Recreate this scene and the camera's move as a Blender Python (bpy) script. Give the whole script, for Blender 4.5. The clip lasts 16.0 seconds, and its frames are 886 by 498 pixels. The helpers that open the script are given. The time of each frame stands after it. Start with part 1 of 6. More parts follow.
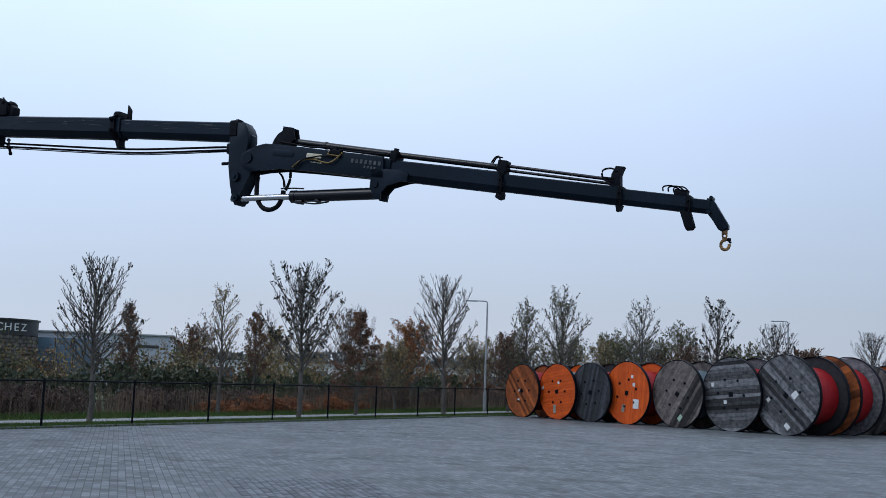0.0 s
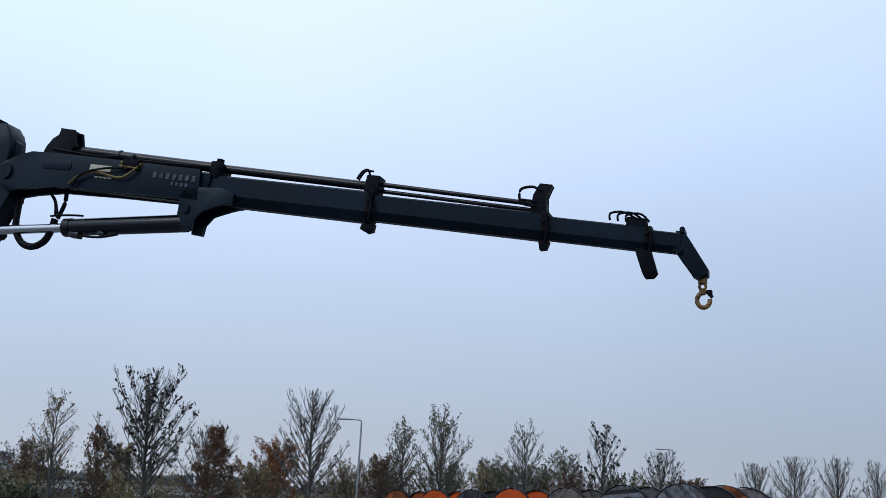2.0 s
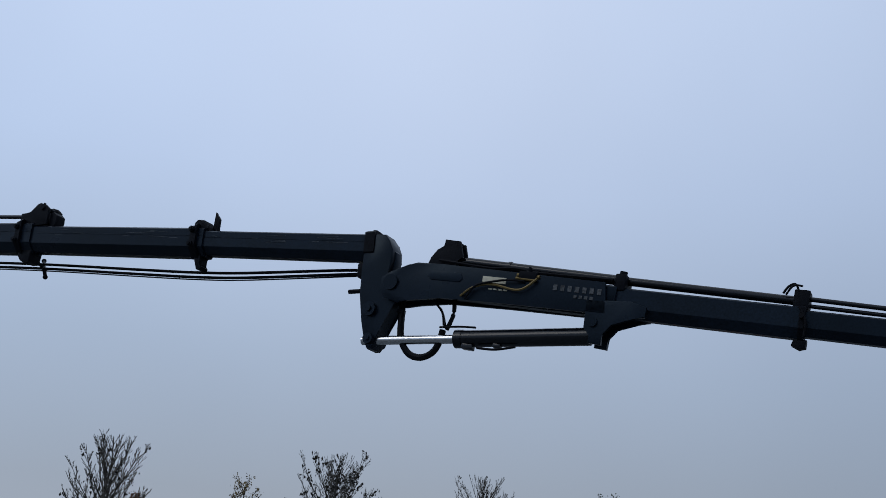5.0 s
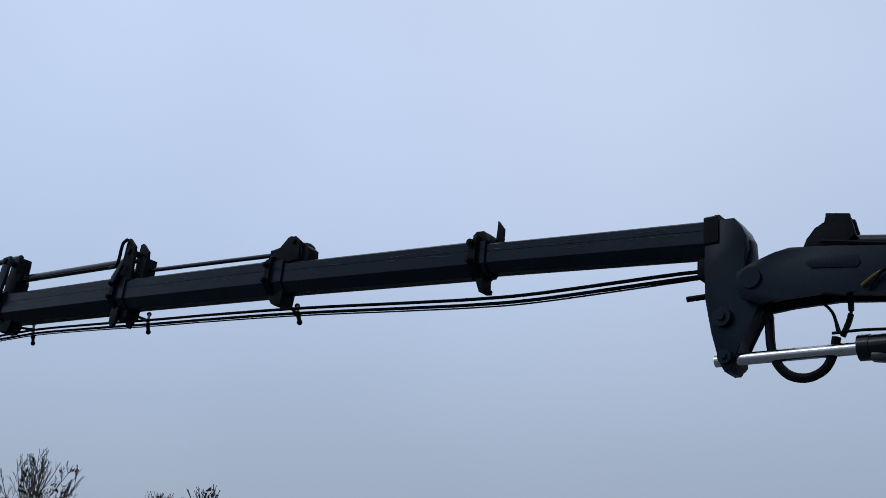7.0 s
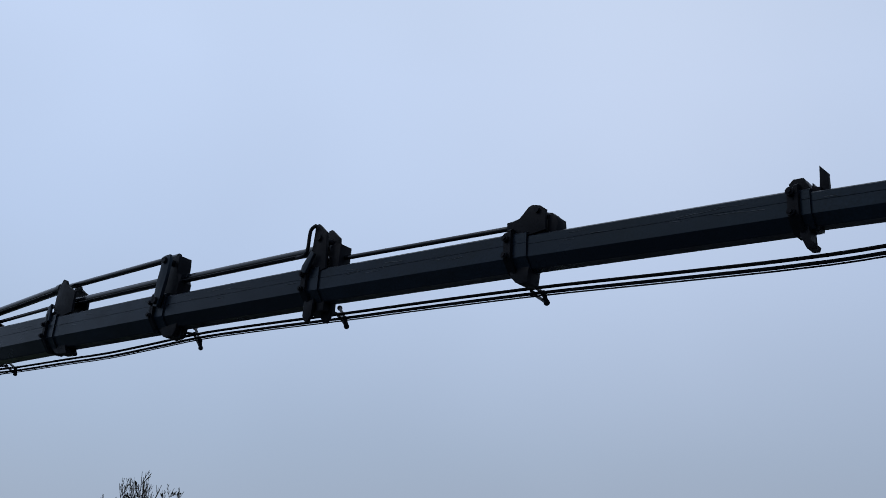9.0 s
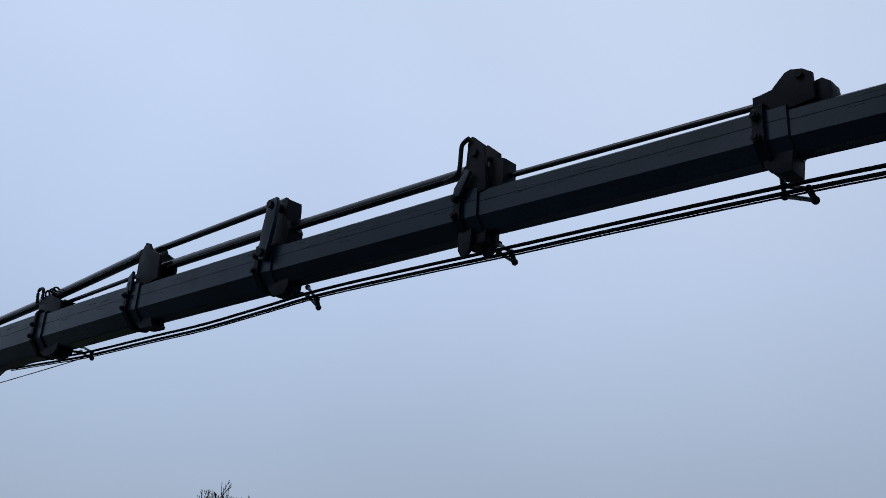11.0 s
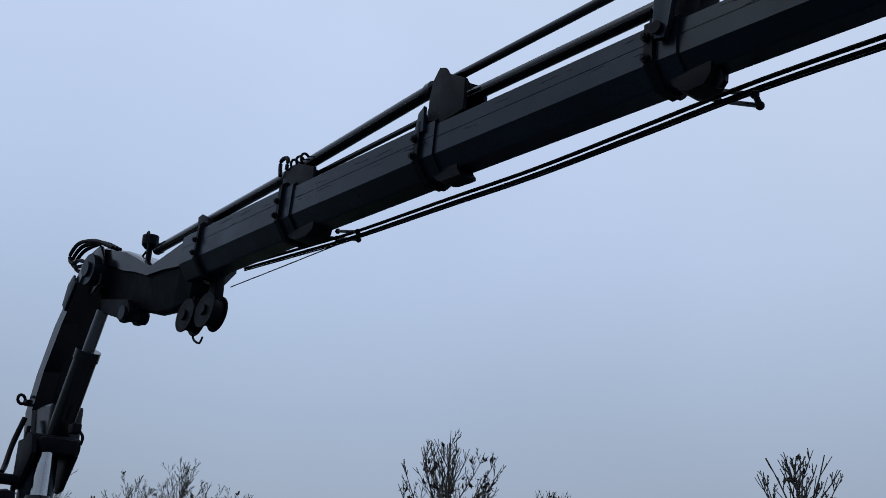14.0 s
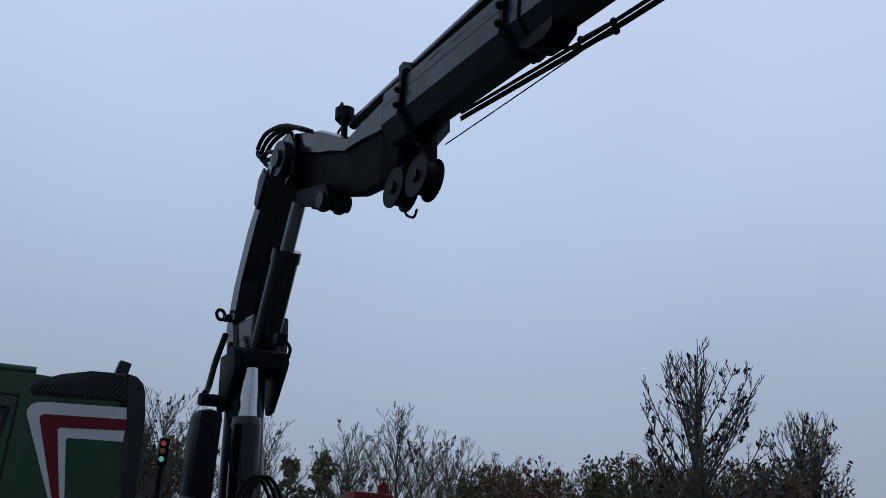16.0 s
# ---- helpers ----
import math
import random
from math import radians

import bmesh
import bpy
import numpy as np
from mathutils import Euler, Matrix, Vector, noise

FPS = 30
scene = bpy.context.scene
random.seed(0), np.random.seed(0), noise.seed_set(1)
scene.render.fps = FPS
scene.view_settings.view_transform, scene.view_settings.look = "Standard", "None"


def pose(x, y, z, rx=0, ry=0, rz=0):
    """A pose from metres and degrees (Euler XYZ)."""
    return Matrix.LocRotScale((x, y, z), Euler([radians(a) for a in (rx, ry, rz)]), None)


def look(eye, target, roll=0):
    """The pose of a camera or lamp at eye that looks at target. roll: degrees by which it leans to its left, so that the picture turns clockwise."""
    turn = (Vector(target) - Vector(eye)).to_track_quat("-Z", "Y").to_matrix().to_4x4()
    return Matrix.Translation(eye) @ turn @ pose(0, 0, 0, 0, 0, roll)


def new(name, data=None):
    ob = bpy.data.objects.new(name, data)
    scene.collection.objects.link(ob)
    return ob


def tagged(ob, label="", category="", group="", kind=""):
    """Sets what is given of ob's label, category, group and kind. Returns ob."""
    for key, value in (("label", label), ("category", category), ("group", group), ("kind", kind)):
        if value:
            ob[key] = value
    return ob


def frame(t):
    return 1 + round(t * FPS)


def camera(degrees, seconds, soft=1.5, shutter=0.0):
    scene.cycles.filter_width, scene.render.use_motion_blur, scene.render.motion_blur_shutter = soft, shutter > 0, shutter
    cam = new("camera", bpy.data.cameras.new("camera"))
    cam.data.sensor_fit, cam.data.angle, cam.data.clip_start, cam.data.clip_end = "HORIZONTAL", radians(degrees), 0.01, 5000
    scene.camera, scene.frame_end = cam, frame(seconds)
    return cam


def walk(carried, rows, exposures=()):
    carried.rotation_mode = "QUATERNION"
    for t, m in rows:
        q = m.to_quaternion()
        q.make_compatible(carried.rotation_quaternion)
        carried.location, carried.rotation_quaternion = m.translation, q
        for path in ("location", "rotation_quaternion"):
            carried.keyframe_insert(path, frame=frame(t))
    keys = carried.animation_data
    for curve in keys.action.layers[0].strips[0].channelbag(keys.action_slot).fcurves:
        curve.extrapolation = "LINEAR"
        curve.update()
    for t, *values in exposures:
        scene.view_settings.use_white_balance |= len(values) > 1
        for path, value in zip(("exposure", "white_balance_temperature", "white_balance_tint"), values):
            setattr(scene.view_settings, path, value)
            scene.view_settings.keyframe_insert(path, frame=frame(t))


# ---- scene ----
cam = camera(45.8, 16.0, soft=0.7)
# seconds, eye x, y, z, yaw to the left of +y, pitch up, roll
PATH = [
    (0, 7.476, -9.246, 1.538, 28.16, 7.00, 2.07),
    (0.5, 7.151, -8.412, 1.542, 25.05, 7.42, 2.09),
    (1, 6.805, -7.638, 1.526, 22.65, 8.74, 2.16),
    (1.5, 6.445, -6.837, 1.516, 21.69, 11.64, 2.64),
    (2, 6.184, -6.197, 1.524, 21.89, 14.02, 2.90),
    (2.5, 6.073, -6.109, 1.504, 22.85, 16.43, 4.03),
    (3, 6.011, -6.366, 1.528, 24.62, 17.20, 5.38),
    (3.5, 5.699, -6.919, 1.623, 25.47, 17.31, 6.13),
    (4, 5.278, -7.344, 1.647, 26.40, 17.32, 6.30),
    (4.2, 5.091, -7.408, 1.649, 26.74, 17.30, 6.12),
    (6.3, 3.338, -5.676, 1.645, 37.58, 20.65, 4.12),
    (6.5, 3.183, -5.597, 1.655, 39.66, 21.04, 4.67),
    (7, 2.757, -5.596, 1.684, 42.51, 21.63, 5.52),
    (7.5, 2.316, -5.694, 1.730, 44.27, 21.65, 5.31),
    (8, 1.804, -6.045, 1.631, 43.20, 22.05, 4.43),
    (8.5, 1.324, -6.012, 1.624, 43.42, 22.13, 3.93),
    (9, 0.804, -5.866, 1.627, 44.46, 22.40, 3.88),
    (9.2, 0.618, -5.758, 1.699, 45.20, 22.18, 3.78),
    (11.3, -1.667, -5.013, 1.658, 47.88, 23.51, 3.69),
    (11.5, -1.944, -5.002, 1.656, 47.97, 23.73, 4.19),
    (12, -2.533, -4.929, 1.693, 48.43, 23.70, 4.56),
    (12.5, -3.099, -4.822, 1.748, 50.70, 23.27, 5.40),
    (13, -3.698, -4.646, 1.828, 52.72, 22.68, 5.88),
    (13.5, -4.212, -4.404, 1.805, 53.66, 22.03, 5.56),
    (14, -4.730, -4.232, 1.773, 56.40, 21.09, 5.72),
    (14.5, -5.257, -3.996, 1.765, 59.47, 20.39, 5.80),
    (15, -5.763, -3.865, 1.706, 62.33, 19.84, 5.45),
    (15.5, -6.328, -3.717, 1.668, 64.60, 19.01, 4.89),
    (16, -6.871, -3.486, 1.622, 67.00, 17.64, 4.34),
]


def aimed(x, y, z, yaw, pitch, roll):
    a, b = radians(yaw), radians(pitch)
    way = Vector((-math.sin(a) * math.cos(b), math.cos(a) * math.cos(b), math.sin(b)))
    eye = Vector((x, y, z))
    return look(eye, eye + way, roll)


EXPOSURES = [(0, 0.76), (1.0, 0.68), (1.5, 0.66), (2.0, 0.59), (2.5, 0.43), (3.0, 0.30), (3.5, 0.15), (7, 0.0), (12.5, -0.02), (16, -0.06)]
walk(cam, [(t, aimed(*rest)) for t, *rest in PATH], EXPOSURES)

# ---- world and light: an even overcast sky ----
world = bpy.data.worlds.new("overcast")
scene.world = world
world.use_nodes = True
wn, wl = world.node_tree.nodes, world.node_tree.links
wn.clear()
w_out = wn.new("ShaderNodeOutputWorld")
w_bg = wn.new("ShaderNodeBackground")
w_sky = wn.new("ShaderNodeTexSky")
w_sky.sky_type = "NISHITA"
w_sky.sun_disc = False
w_sky.sun_elevation = radians(32)
w_sky.sun_rotation = radians(330)
w_co = wn.new("ShaderNodeTexCoord")
w_sep = wn.new("ShaderNodeSeparateXYZ")
w_ramp = wn.new("ShaderNodeValToRGB")
w_noise = wn.new("ShaderNodeTexNoise")
w_noise.inputs["Scale"].default_value = 1.6
w_noise.inputs["Detail"].default_value = 3
w_cloud = wn.new("ShaderNodeMapRange")
w_cloud.inputs["From Min"].default_value, w_cloud.inputs["From Max"].default_value = 0.3, 0.7
w_cloud.inputs["To Min"].default_value, w_cloud.inputs["To Max"].default_value = 0.94, 1.06
w_mul = wn.new("ShaderNodeVectorMath")
w_mul.operation = "SCALE"
w_mix = wn.new("ShaderNodeMix")
w_mix.data_type = "RGBA"
w_mix.inputs["Factor"].default_value = 0.97
w_dim = wn.new("ShaderNodeVectorMath")
w_dim.operation = "SCALE"
w_dim.inputs["Scale"].default_value = 0.1
ramp = w_ramp.color_ramp
ramp.elements[0].position, ramp.elements[0].color = 0.0, (0.285, 0.34, 0.43, 1)
ramp.elements[1].position, ramp.elements[1].color = 1.0, (0.70, 0.80, 0.95, 1)
for at, col in ((0.07, (0.287, 0.345, 0.44, 1)), (0.2, (0.35, 0.44, 0.59, 1)), (0.36, (0.46, 0.575, 0.79, 1)), (0.52, (0.55, 0.67, 0.90, 1))):
    e = ramp.elements.new(at)
    e.color = col
wl.new(w_co.outputs["Generated"], w_sep.inputs[0])
wl.new(w_sep.outputs["Z"], w_ramp.inputs[0])
wl.new(w_co.outputs["Generated"], w_noise.inputs["Vector"])
wl.new(w_noise.outputs["Fac"], w_cloud.inputs["Value"])
wl.new(w_ramp.outputs[0], w_mul.inputs[0])
w_side = wn.new("ShaderNodeMapRange")
w_side.inputs["From Min"].default_value, w_side.inputs["From Max"].default_value = 1.0, -1.0
w_side.inputs["To Min"].default_value, w_side.inputs["To Max"].default_value = 0.55, 1.09
wl.new(w_sep.outputs["X"], w_side.inputs["Value"])
w_both = wn.new("ShaderNodeMath")
w_both.operation = "MULTIPLY"
wl.new(w_cloud.outputs[0], w_both.inputs[0])
wl.new(w_side.outputs[0], w_both.inputs[1])
wl.new(w_both.outputs[0], w_mul.inputs["Scale"])
wl.new(w_sky.outputs[0], w_dim.inputs[0])
wl.new(w_dim.outputs[0], w_mix.inputs["A"])
wl.new(w_mul.outputs[0], w_mix.inputs["B"])
wl.new(w_mix.outputs["Result"], w_bg.inputs["Color"])
w_bg.inputs["Strength"].default_value = 1.0
wl.new(w_bg.outputs[0], w_out.inputs[0])

sun = new("sun", bpy.data.lights.new("sun", "SUN"))
sun.data.energy, sun.data.angle, sun.data.color = 0.3, radians(25), (1.0, 0.97, 0.93)
sun.matrix_world = look((0, 0, 30), (12, 22, 9))


# ---- materials ----
def material(name, colour, rough=0.6, metal=0.0, vary=0.25, scale=4.0, bump=0.0, bump_scale=60.0, second=None, coat=0.0, per_object=0.0, spec=0.5):
    """A procedural surface: two colours mixed by broad stains and fine grain, with grain in the gloss and relief."""
    m = bpy.data.materials.new(name)
    m.use_nodes = True
    n, l = m.node_tree.nodes, m.node_tree.links
    b = n["Principled BSDF"]
    co = n.new("ShaderNodeTexCoord")
    broad, fine = n.new("ShaderNodeTexNoise"), n.new("ShaderNodeTexNoise")
    broad.inputs["Scale"].default_value, broad.inputs["Detail"].default_value = scale, 5
    fine.inputs["Scale"].default_value, fine.inputs["Detail"].default_value = bump_scale, 4
    l.new(co.outputs["Object"], broad.inputs["Vector"])
    l.new(co.outputs["Object"], fine.inputs["Vector"])
    mix = n.new("ShaderNodeMix")
    mix.data_type = "RGBA"
    c = Vector(colour)
    d = Vector(second) if second else c * (1 - vary)
    mix.inputs["A"].default_value, mix.inputs["B"].default_value = (*c, 1), (*d, 1)
    add = n.new("ShaderNodeMath")
    add.operation = "ADD"
    half = n.new("ShaderNodeMapRange")
    half.inputs["From Min"].default_value, half.inputs["From Max"].default_value = 0.75, 1.25
    l.new(broad.outputs["Fac"], add.inputs[0])
    l.new(fine.outputs["Fac"], add.inputs[1])
    l.new(add.outputs[0], half.inputs["Value"])
    l.new(half.outputs[0], mix.inputs["Factor"])
    tail = mix.outputs["Result"]
    if per_object:
        info, hsv, span = n.new("ShaderNodeObjectInfo"), n.new("ShaderNodeHueSaturation"), n.new("ShaderNodeMapRange")
        span.inputs["To Min"].default_value, span.inputs["To Max"].default_value = 1 - per_object, 1 + per_object
        l.new(info.outputs["Random"], span.inputs["Value"])
        l.new(span.outputs[0], hsv.inputs["Value"])
        l.new(tail, hsv.inputs["Color"])
        tail = hsv.outputs[0]
    l.new(tail, b.inputs["Base Color"])
    gloss = n.new("ShaderNodeMapRange")
    gloss.inputs["To Min"].default_value, gloss.inputs["To Max"].default_value = max(rough - 0.12, 0.02), min(rough + 0.12, 1)
    l.new(broad.outputs["Fac"], gloss.inputs["Value"])
    l.new(gloss.outputs[0], b.inputs["Roughness"])
    b.inputs["Metallic"].default_value = metal
    b.inputs["Coat Weight"].default_value = coat
    b.inputs["Specular IOR Level"].default_value = spec
    if bump:
        bp = n.new("ShaderNodeBump")
        bp.inputs["Strength"].default_value, bp.inputs["Distance"].default_value = bump, 0.01
        l.new(fine.outputs["Fac"], bp.inputs["Height"])
        l.new(bp.outputs[0], b.inputs["Normal"])
    return m


def glow(name, colour, strength):
    m = bpy.data.materials.new(name)
    m.use_nodes = True
    b = m.node_tree.nodes["Principled BSDF"]
    b.inputs["Base Color"].default_value = (*colour, 1)
    b.inputs["Emission Color"].default_value = (*colour, 1)
    b.inputs["Emission Strength"].default_value = strength
    return m


CRANE = material("crane_paint", (0.0070, 0.0108, 0.0180), 0.30, spec=0.16, vary=0.5, scale=2.2, bump=0.04, bump_scale=90)
CRANE_WORN = material("crane_paint_worn", (0.0095, 0.0150, 0.0255), 0.34, spec=0.16, scale=3.0, bump=0.05, second=(0.0045, 0.0065, 0.010))
GLOSSY = material("crane_gloss_paint", (0.0050, 0.0068, 0.0105), 0.16, vary=0.3, scale=3, spec=0.36)
# blue of the reflected sky is put into the paint's specular tint
for paint in (CRANE, CRANE_WORN):
    paint.node_tree.nodes["Principled BSDF"].inputs["Specular Tint"].default_value = (0.6, 0.82, 1.0, 1)
IRON = material("black_iron", (0.0065, 0.008, 0.012), 0.5, spec=0.06, vary=0.4, scale=6, bump=0.2)
SCRATCH = material("scratched_paint", (0.10, 0.115, 0.13), 0.6, spec=0.2, vary=0.5, scale=20)
RUST = material("bare_rusty_steel", (0.10, 0.055, 0.03), 0.6, 0.4, scale=14, second=(0.03, 0.022, 0.02), bump=0.2)
RUBBER = material("hose_rubber", (0.006, 0.0065, 0.009), 0.55, spec=0.08, vary=0.3, scale=10)
CHROME = material("chrome_rod", (0.62, 0.63, 0.65), 0.16, 1.0, vary=0.15, scale=5)
# chrome with dark reflected surroundings put into its base colour
DARK_CHROME = material("chrome_rod_dark_reflection", (0.16, 0.17, 0.19), 0.2, 1.0, vary=0.3, scale=5)
LABEL = material("cream_plate", (0.62, 0.58, 0.44), 0.6, vary=0.25, scale=9)
PALE = material("pale_marking", (0.075, 0.085, 0.095), 0.6, scale=30, second=(0.01, 0.013, 0.016))
BRASS = material("brass_fitting", (0.20, 0.14, 0.05), 0.45, 0.6, scale=14)
HOOK = material("hook_ochre_paint", (0.36, 0.19, 0.06), 0.5, scale=9, second=(0.02, 0.014, 0.012), bump=0.2, spec=0.3)
GREEN = material("cab_green_paint", (0.004, 0.048, 0.016), 0.3, vary=0.25, scale=1.6, spec=0.35, coat=0.15)
WHITE = material("cab_white_paint", (0.50, 0.53, 0.55), 0.32, vary=0.12, scale=3, coat=0.4)
RED = material("cab_red_paint", (0.13, 0.004, 0.010), 0.4, vary=0.2, scale=3, spec=0.25)
PLASTIC = material("dark_plastic", (0.010, 0.011, 0.015), 0.45, spec=0.3, vary=0.25, scale=8, bump=0.1)
# the fairing's plastic again, lighter: light on the ribs put into the colour
RIB = material("lit_rib_plastic", (0.024, 0.027, 0.034), 0.5, spec=0.3, vary=0.25, scale=8, bump=0.1)
GLASS = material("tinted_glass", (0.01, 0.013, 0.016), 0.06, vary=0.1)
TYRE = material("tyre_rubber", (0.018, 0.018, 0.019), 0.8, vary=0.3, scale=12, bump=0.3)
STEEL = material("galvanised_steel", (0.42, 0.44, 0.46), 0.5, 0.5, vary=0.25, scale=8)
GREYWOOD = material("weathered_grey_wood", (0.165, 0.167, 0.175), 0.85, scale=6, second=(0.024, 0.026, 0.03), bump=0.6, bump_scale=45, per_object=0.95)
BROWNWOOD = material("weathered_brown_wood", (0.13, 0.11, 0.10), 0.85, scale=5, second=(0.035, 0.031, 0.03), bump=0.6, bump_scale=45, per_object=0.95)
BLACKWOOD = material("dark_stained_wood", (0.038, 0.042, 0.05), 0.8, scale=5, second=(0.015, 0.017, 0.021), bump=0.4, per_object=0.6)
ORANGEWOOD = material("orange_painted_wood", (0.66, 0.105, 0.012), 0.65, scale=3, second=(0.50, 0.07, 0.012), bump=0.3, per_object=0.12, spec=0.25)
RUSTWOOD = material("faded_orange_wood", (0.40, 0.10, 0.022), 0.75, scale=5, second=(0.15, 0.05, 0.025), bump=0.4, per_object=0.6, spec=0.25)
REDCABLE = material("red_cable_wrap", (0.36, 0.012, 0.016), 0.5, spec=0.25, vary=0.35, scale=4, bump=0.25)
BLUECABLE = material("blue_grey_cable_wrap", (0.11, 0.16, 0.19), 0.5, vary=0.35, scale=4, bump=0.25)
GREYCABLE = material("grey_foil_wrap", (0.26, 0.25, 0.26), 0.5, vary=0.4, scale=3, bump=0.3)
BLACKCABLE = material("black_cable", (0.018, 0.018, 0.02), 0.5, vary=0.3, scale=6, bump=0.2)
PAPER = material("white_paper_label", (0.72, 0.74, 0.74), 0.7, vary=0.2, scale=12)
MINT = material("pale_green_label", (0.40, 0.58, 0.44), 0.7, vary=0.2, scale=12)
INK = material("black_ink", (0.02, 0.02, 0.02), 0.7)
GRASS = material("grass_ground", (0.035, 0.085, 0.018), 0.9, scale=1.2, second=(0.075, 0.095, 0.035), bump=0.8, bump_scale=40)
BLADE = material("grass_blades", (0.04, 0.105, 0.02), 0.8, scale=0.8, second=(0.085, 0.10, 0.03), spec=0.2)
PATHM = material("concrete_path", (0.27, 0.28, 0.28), 0.85, vary=0.3, scale=2, bump=0.2)
KERB = material("kerb_concrete", (0.12, 0.13, 0.13), 0.85, vary=0.35, scale=5, bump=0.3)
BARK = material("tree_bark", (0.115, 0.105, 0.092), 0.9, vary=0.5, scale=5, bump=0.6, bump_scale=25)
TWIG = material("bare_twigs", (0.13, 0.115, 0.10), 0.9, vary=0.4, scale=5)
LEAF_DARK = material("withered_dark_leaves", (0.022, 0.019, 0.018), 0.8, scale=2, second=(0.04, 0.034, 0.024))
LEAF_OLIVE = material("olive_leaves", (0.11, 0.11, 0.04), 0.8, scale=2, second=(0.05, 0.055, 0.025))
LEAF_YELLOW = material("yellow_brown_leaves", (0.27, 0.20, 0.085), 0.8, scale=2, second=(0.15, 0.11, 0.055))
LEAF_ORANGE = material("orange_leaves", (0.33, 0.125, 0.04), 0.8, scale=2, second=(0.14, 0.055, 0.025))
LEAF_BROWN = material("red_brown_leaves", (0.16, 0.075, 0.042), 0.8, scale=2, second=(0.075, 0.05, 0.032))
LEAF_CONIFER = material("conifer_needles", (0.085, 0.10, 0.05), 0.85, scale=2, second=(0.16, 0.15, 0.08))
HEDGE = material("evergreen_hedge_leaves", (0.022, 0.038, 0.018), 0.75, scale=1.5, second=(0.05, 0.06, 0.03))
SHRUB_RUST = material("rust_shrub_leaves", (0.32, 0.115, 0.035), 0.85, scale=1, second=(0.12, 0.05, 0.03))
SHRUB_PURPLE = material("bare_brown_shrub_stems", (0.10, 0.062, 0.05), 0.9, scale=1, second=(0.055, 0.038, 0.035))
REED = material("dry_reeds", (0.20, 0.15, 0.10), 0.9, scale=1, second=(0.10, 0.075, 0.055))
STONE = material("rubble_stone", (0.23, 0.20, 0.18), 0.9, scale=2, second=(0.11, 0.10, 0.095), bump=0.6, per_object=0.4)
MORTAR = material("dark_mortar", (0.10, 0.095, 0.09), 0.95, vary=0.3)
DARKBAND = material("dark_cladding", (0.03, 0.033, 0.036), 0.5, vary=0.25)
CLAD = material("pale_blue_grey_cladding", (0.36, 0.41, 0.46), 0.55, vary=0.12, scale=0.6)
BLUEGLASS = material("blue_facade_glass", (0.10, 0.16, 0.22), 0.12, vary=0.3, scale=0.5)
SHED = material("white_shed_cladding", (0.66, 0.68, 0.70), 0.6, vary=0.1, scale=0.4)
TENTM = material("white_tent_sheet", (0.62, 0.66, 0.70), 0.6, vary=0.1, scale=0.6)
PALLETM = material("pallet_goods_board", (0.33, 0.30, 0.25), 0.8, vary=0.4, scale=3, per_object=0.25)
REDMACH = material("red_machine_paint", (0.15, 0.010, 0.011), 0.55, spec=0.2, vary=0.4, scale=3)
# distance haze is put into this grey leaf colour
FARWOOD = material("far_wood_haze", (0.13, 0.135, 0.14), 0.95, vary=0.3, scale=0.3)


